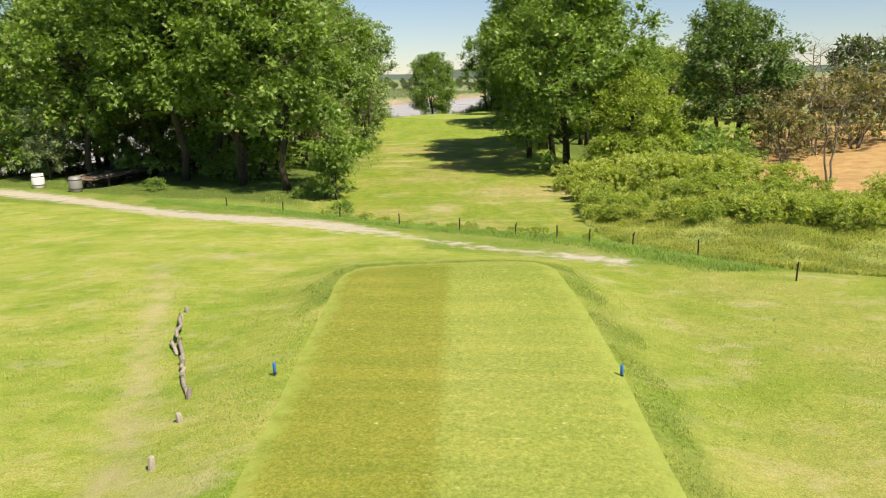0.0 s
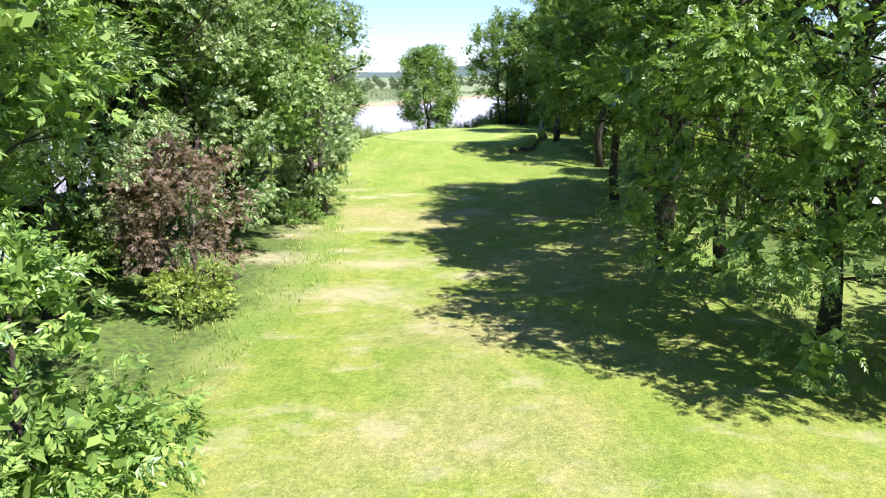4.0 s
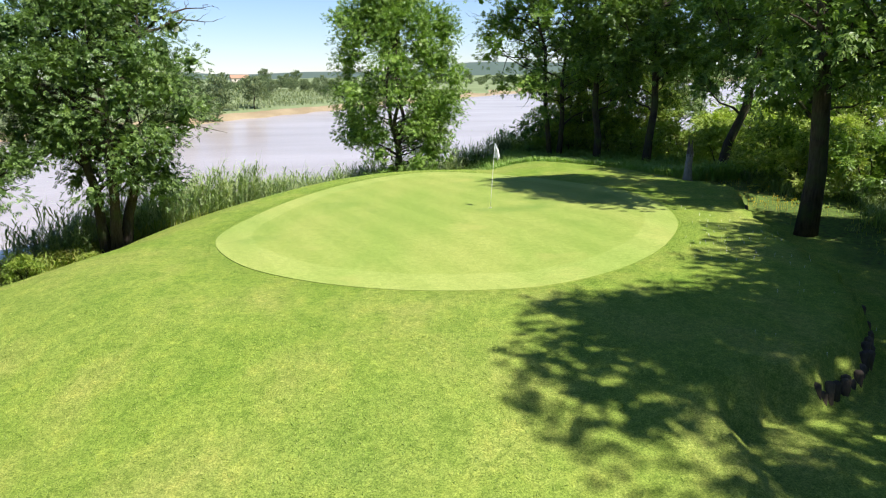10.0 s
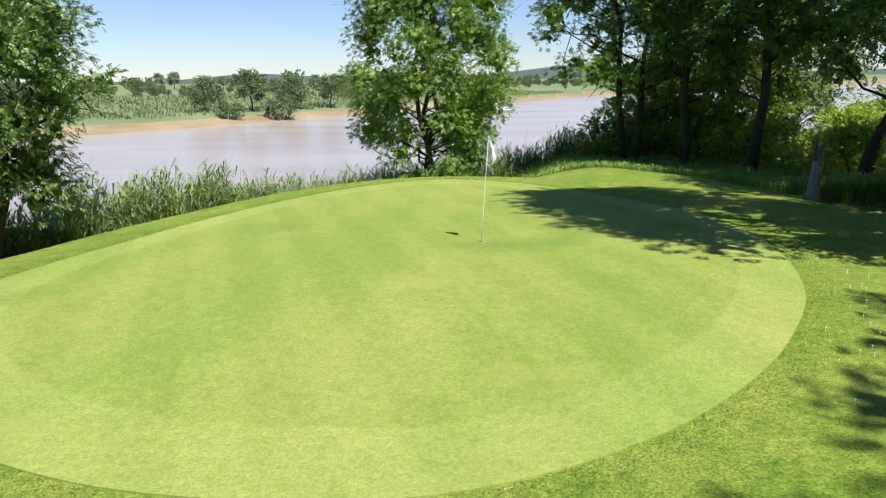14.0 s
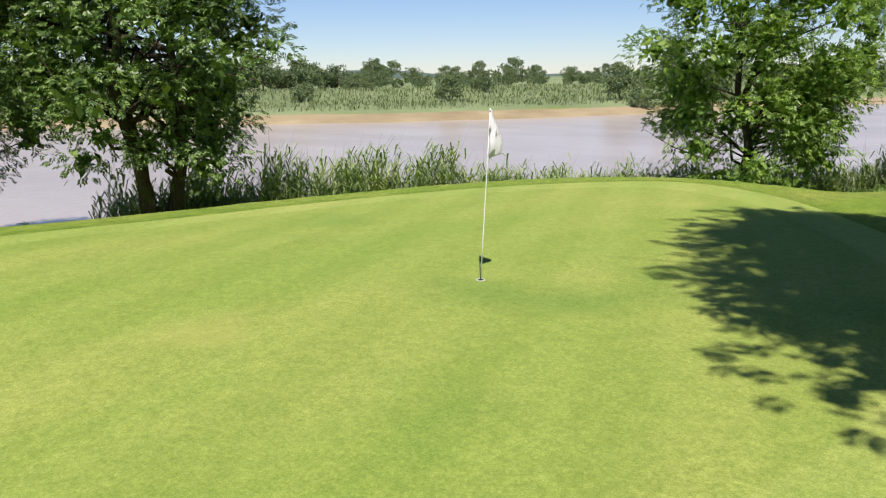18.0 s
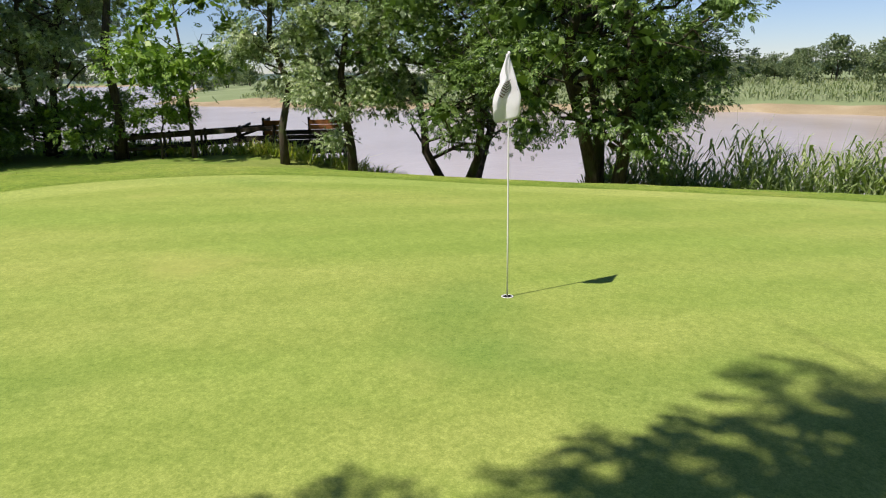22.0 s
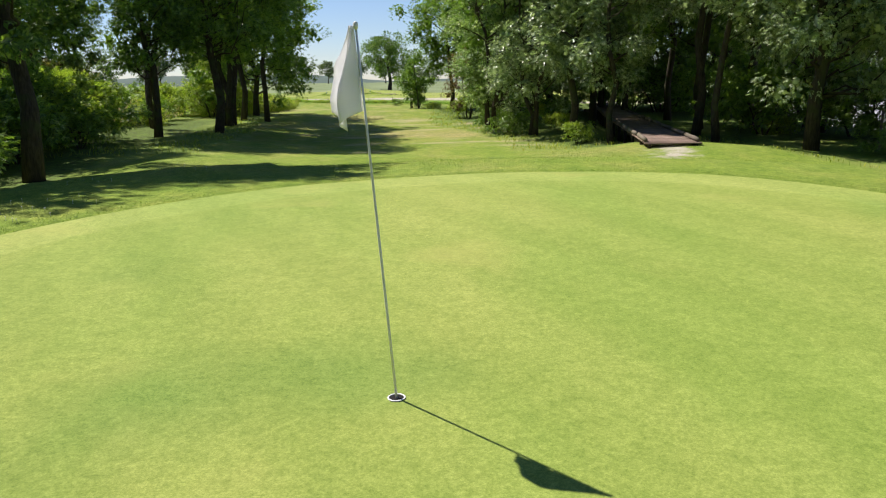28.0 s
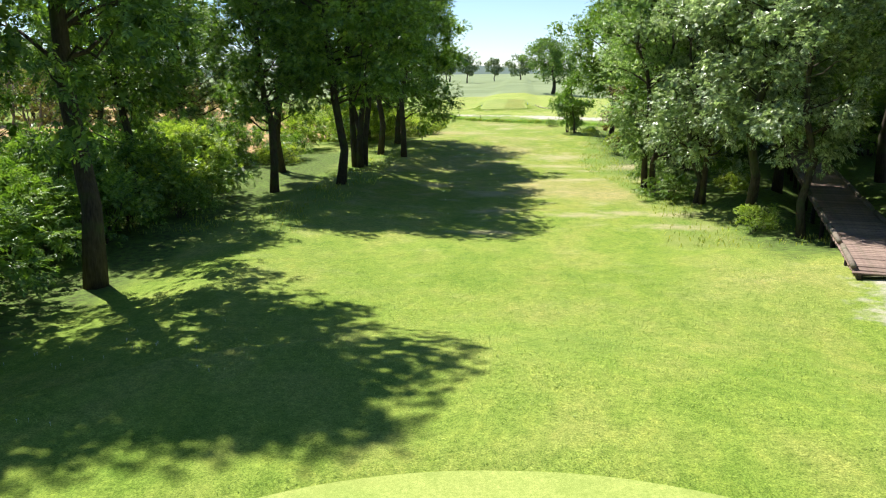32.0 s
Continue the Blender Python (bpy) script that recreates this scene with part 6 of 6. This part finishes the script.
for k in range(6):
    z = 0.16 + 0.19 * k
    orange = 2 <= k <= 5
    part("board", Geo().box((1.30, -0.85, z), (0.035, 0.66, 0.175), None, 0.006), RUSTWOOD if orange else DARKWOOD, plat, "faded orange board" if orange else "")
    if k < 4:
        part("board", Geo().box((1.30, 0.02, z), (0.035, 1.0, 0.175), None, 0.006), DARKWOOD, plat)
    part("board", Geo().box((1.30, 1.15, z), (0.035, 1.2, 0.175), None, 0.006), RUSTWOOD if k in (4, 5) else DARKWOOD, plat)
    part("board", Geo().box((-0.1, 1.76, z), (2.75, 0.035, 0.175), None, 0.006), DARKWOOD, plat)
    part("board", Geo().box((-0.1, -1.22, z), (2.75, 0.035, 0.175), None, 0.006), DARKWOOD, plat)
for py in (-2.05, 2.0):
    part("rail", Geo().box((0.2, py, 0.95), (3.4, 0.06, 0.10), None, 0.01), DARKWOOD, plat)
part("rail", Geo().box((1.95, 0, 0.62), (0.06, 4.2, 0.12), None, 0.01), DARKWOOD, plat)
part("brace", Geo().box((1.5, -1.8, 0.75), (0.07, 1.5, 0.10), Matrix.Rotation(radians(18), 3, "X"), 0.008), DARKWOOD, plat)

BOAT_AT = (-2.5, 205.0)
# ---- across the water: moored work boat and a farmhouse ----
boat = thing("work_boat", (BOAT_AT[0], BOAT_AT[1], -3.2), "small pale moored boat with a dark lifting boom", "boat", turn=209)
part("hull", Geo().add([(-2.4, -0.8, 0.55), (2.0, -0.9, 0.6), (3.0, 0, 0.8), (2.0, 0.9, 0.6), (-2.4, 0.8, 0.55), (-2.1, -0.6, -0.3), (1.8, -0.6, -0.3), (2.4, 0, -0.3), (1.8, 0.6, -0.3), (-2.1, 0.6, -0.3)],
     [(0, 1, 2, 3, 4), (0, 5, 6, 1), (1, 6, 7, 2), (2, 7, 8, 3), (3, 8, 9, 4), (4, 9, 5, 0), (9, 8, 7, 6, 5)]), GREY_TIN, boat)
part("cabin", Geo().box((-0.8, 0, 0.85), (1.4, 1.0, 0.6), None, 0.1), WHITE_PAINT, boat, "pale cabin")
part("boom", Geo().tube([(1.0, 0, 0.6), (4.0, 0, 2.0), (8.0, 0, 3.4)], [0.13, 0.11, 0.08], 6), STEEL, boat)
part("winch", Geo().box((7.6, 0, 2.4), (1.2, 0.9, 1.7), None, 0.15), STEEL, boat, "dark rusted winch")
house = thing("farmhouse", (-134, 574, height(-134, 574)), "low cream farmhouse with a clay roof among trees", "house", turn=25)
part("wall", Geo().box((0, 0, 1.6), (12, 7, 3.4), None, 0.05), RENDERED, house)
part("roof", Geo().add([(-6.4, -4, 3.2), (6.4, -4, 3.2), (6.4, 4, 3.2), (-6.4, 4, 3.2), (-6.4, 0, 5.6), (6.4, 0, 5.6)], [(0, 1, 5, 4), (2, 3, 4, 5), (0, 4, 3), (1, 2, 5), (3, 2, 1, 0)]), TILE_ROOF, house)
for px in (-3.5, 0, 3.5):
    part("window", Geo().box((px, -3.52, 1.8), (1.0, 0.06, 1.3), None, 0.02), BLACK, house)

# small flowers near the broken trunk and on the apron
r = np.random.default_rng(77)
yellow = Geo()
for k in range(60):
    x, y = 12.6 + r.normal() * 0.9, 77.6 + r.normal() * 1.6
    z = height(x, y) + 0.18 + 0.25 * r.random()
    q = 0.018 + 0.014 * r.random()
    yellow.add([(x - q, y, z), (x, y - q, z + 0.012), (x + q, y, z), (x, y + q, z + 0.012), (x, y, z + 0.03), (x, y, z - 0.02)],
               [(0, 1, 4), (1, 2, 4), (2, 3, 4), (3, 0, 4), (1, 0, 5), (2, 1, 5), (3, 2, 5), (0, 3, 5)])
    yellow.tube([(x, y, z - 0.4), (x, y, z)], [0.003, 0.002], 3, False)
tagged(part("ragwort", yellow, FLOWER), "small yellow wild flowers below the platform", "flowers", kind="stuff")

r = np.random.default_rng(81)
daisies = Geo()
for k in range(150):
    x, y = (7.6 + r.normal() * 0.8, 69.0 + r.normal() * 2.2) if k % 3 else (8.5 + r.normal() * 1.6, 61.5 + r.normal() * 1.8)
    if float(inside(GREEN_LINE, np.array([x]), np.array([y]))[0]) > -0.3:
        continue
    z = height(x, y) + 0.045 + 0.02 * r.random()
    q = 0.008 + 0.005 * r.random()
    daisies.add([(x + q * math.cos(a * 1.2566), y + q * math.sin(a * 1.2566), z) for a in range(5)] + [(x, y, z + 0.008)], [(a, (a + 1) % 5, 5) for a in range(5)] + [(4, 3, 2, 1, 0)])
    daisies.tube([(x, y, z - 0.06), (x, y, z)], [0.002, 0.002], 3, False)
tagged(part("daisies", daisies, DAISY), "small white daisies dotted over the apron grass", "flowers", kind="stuff")
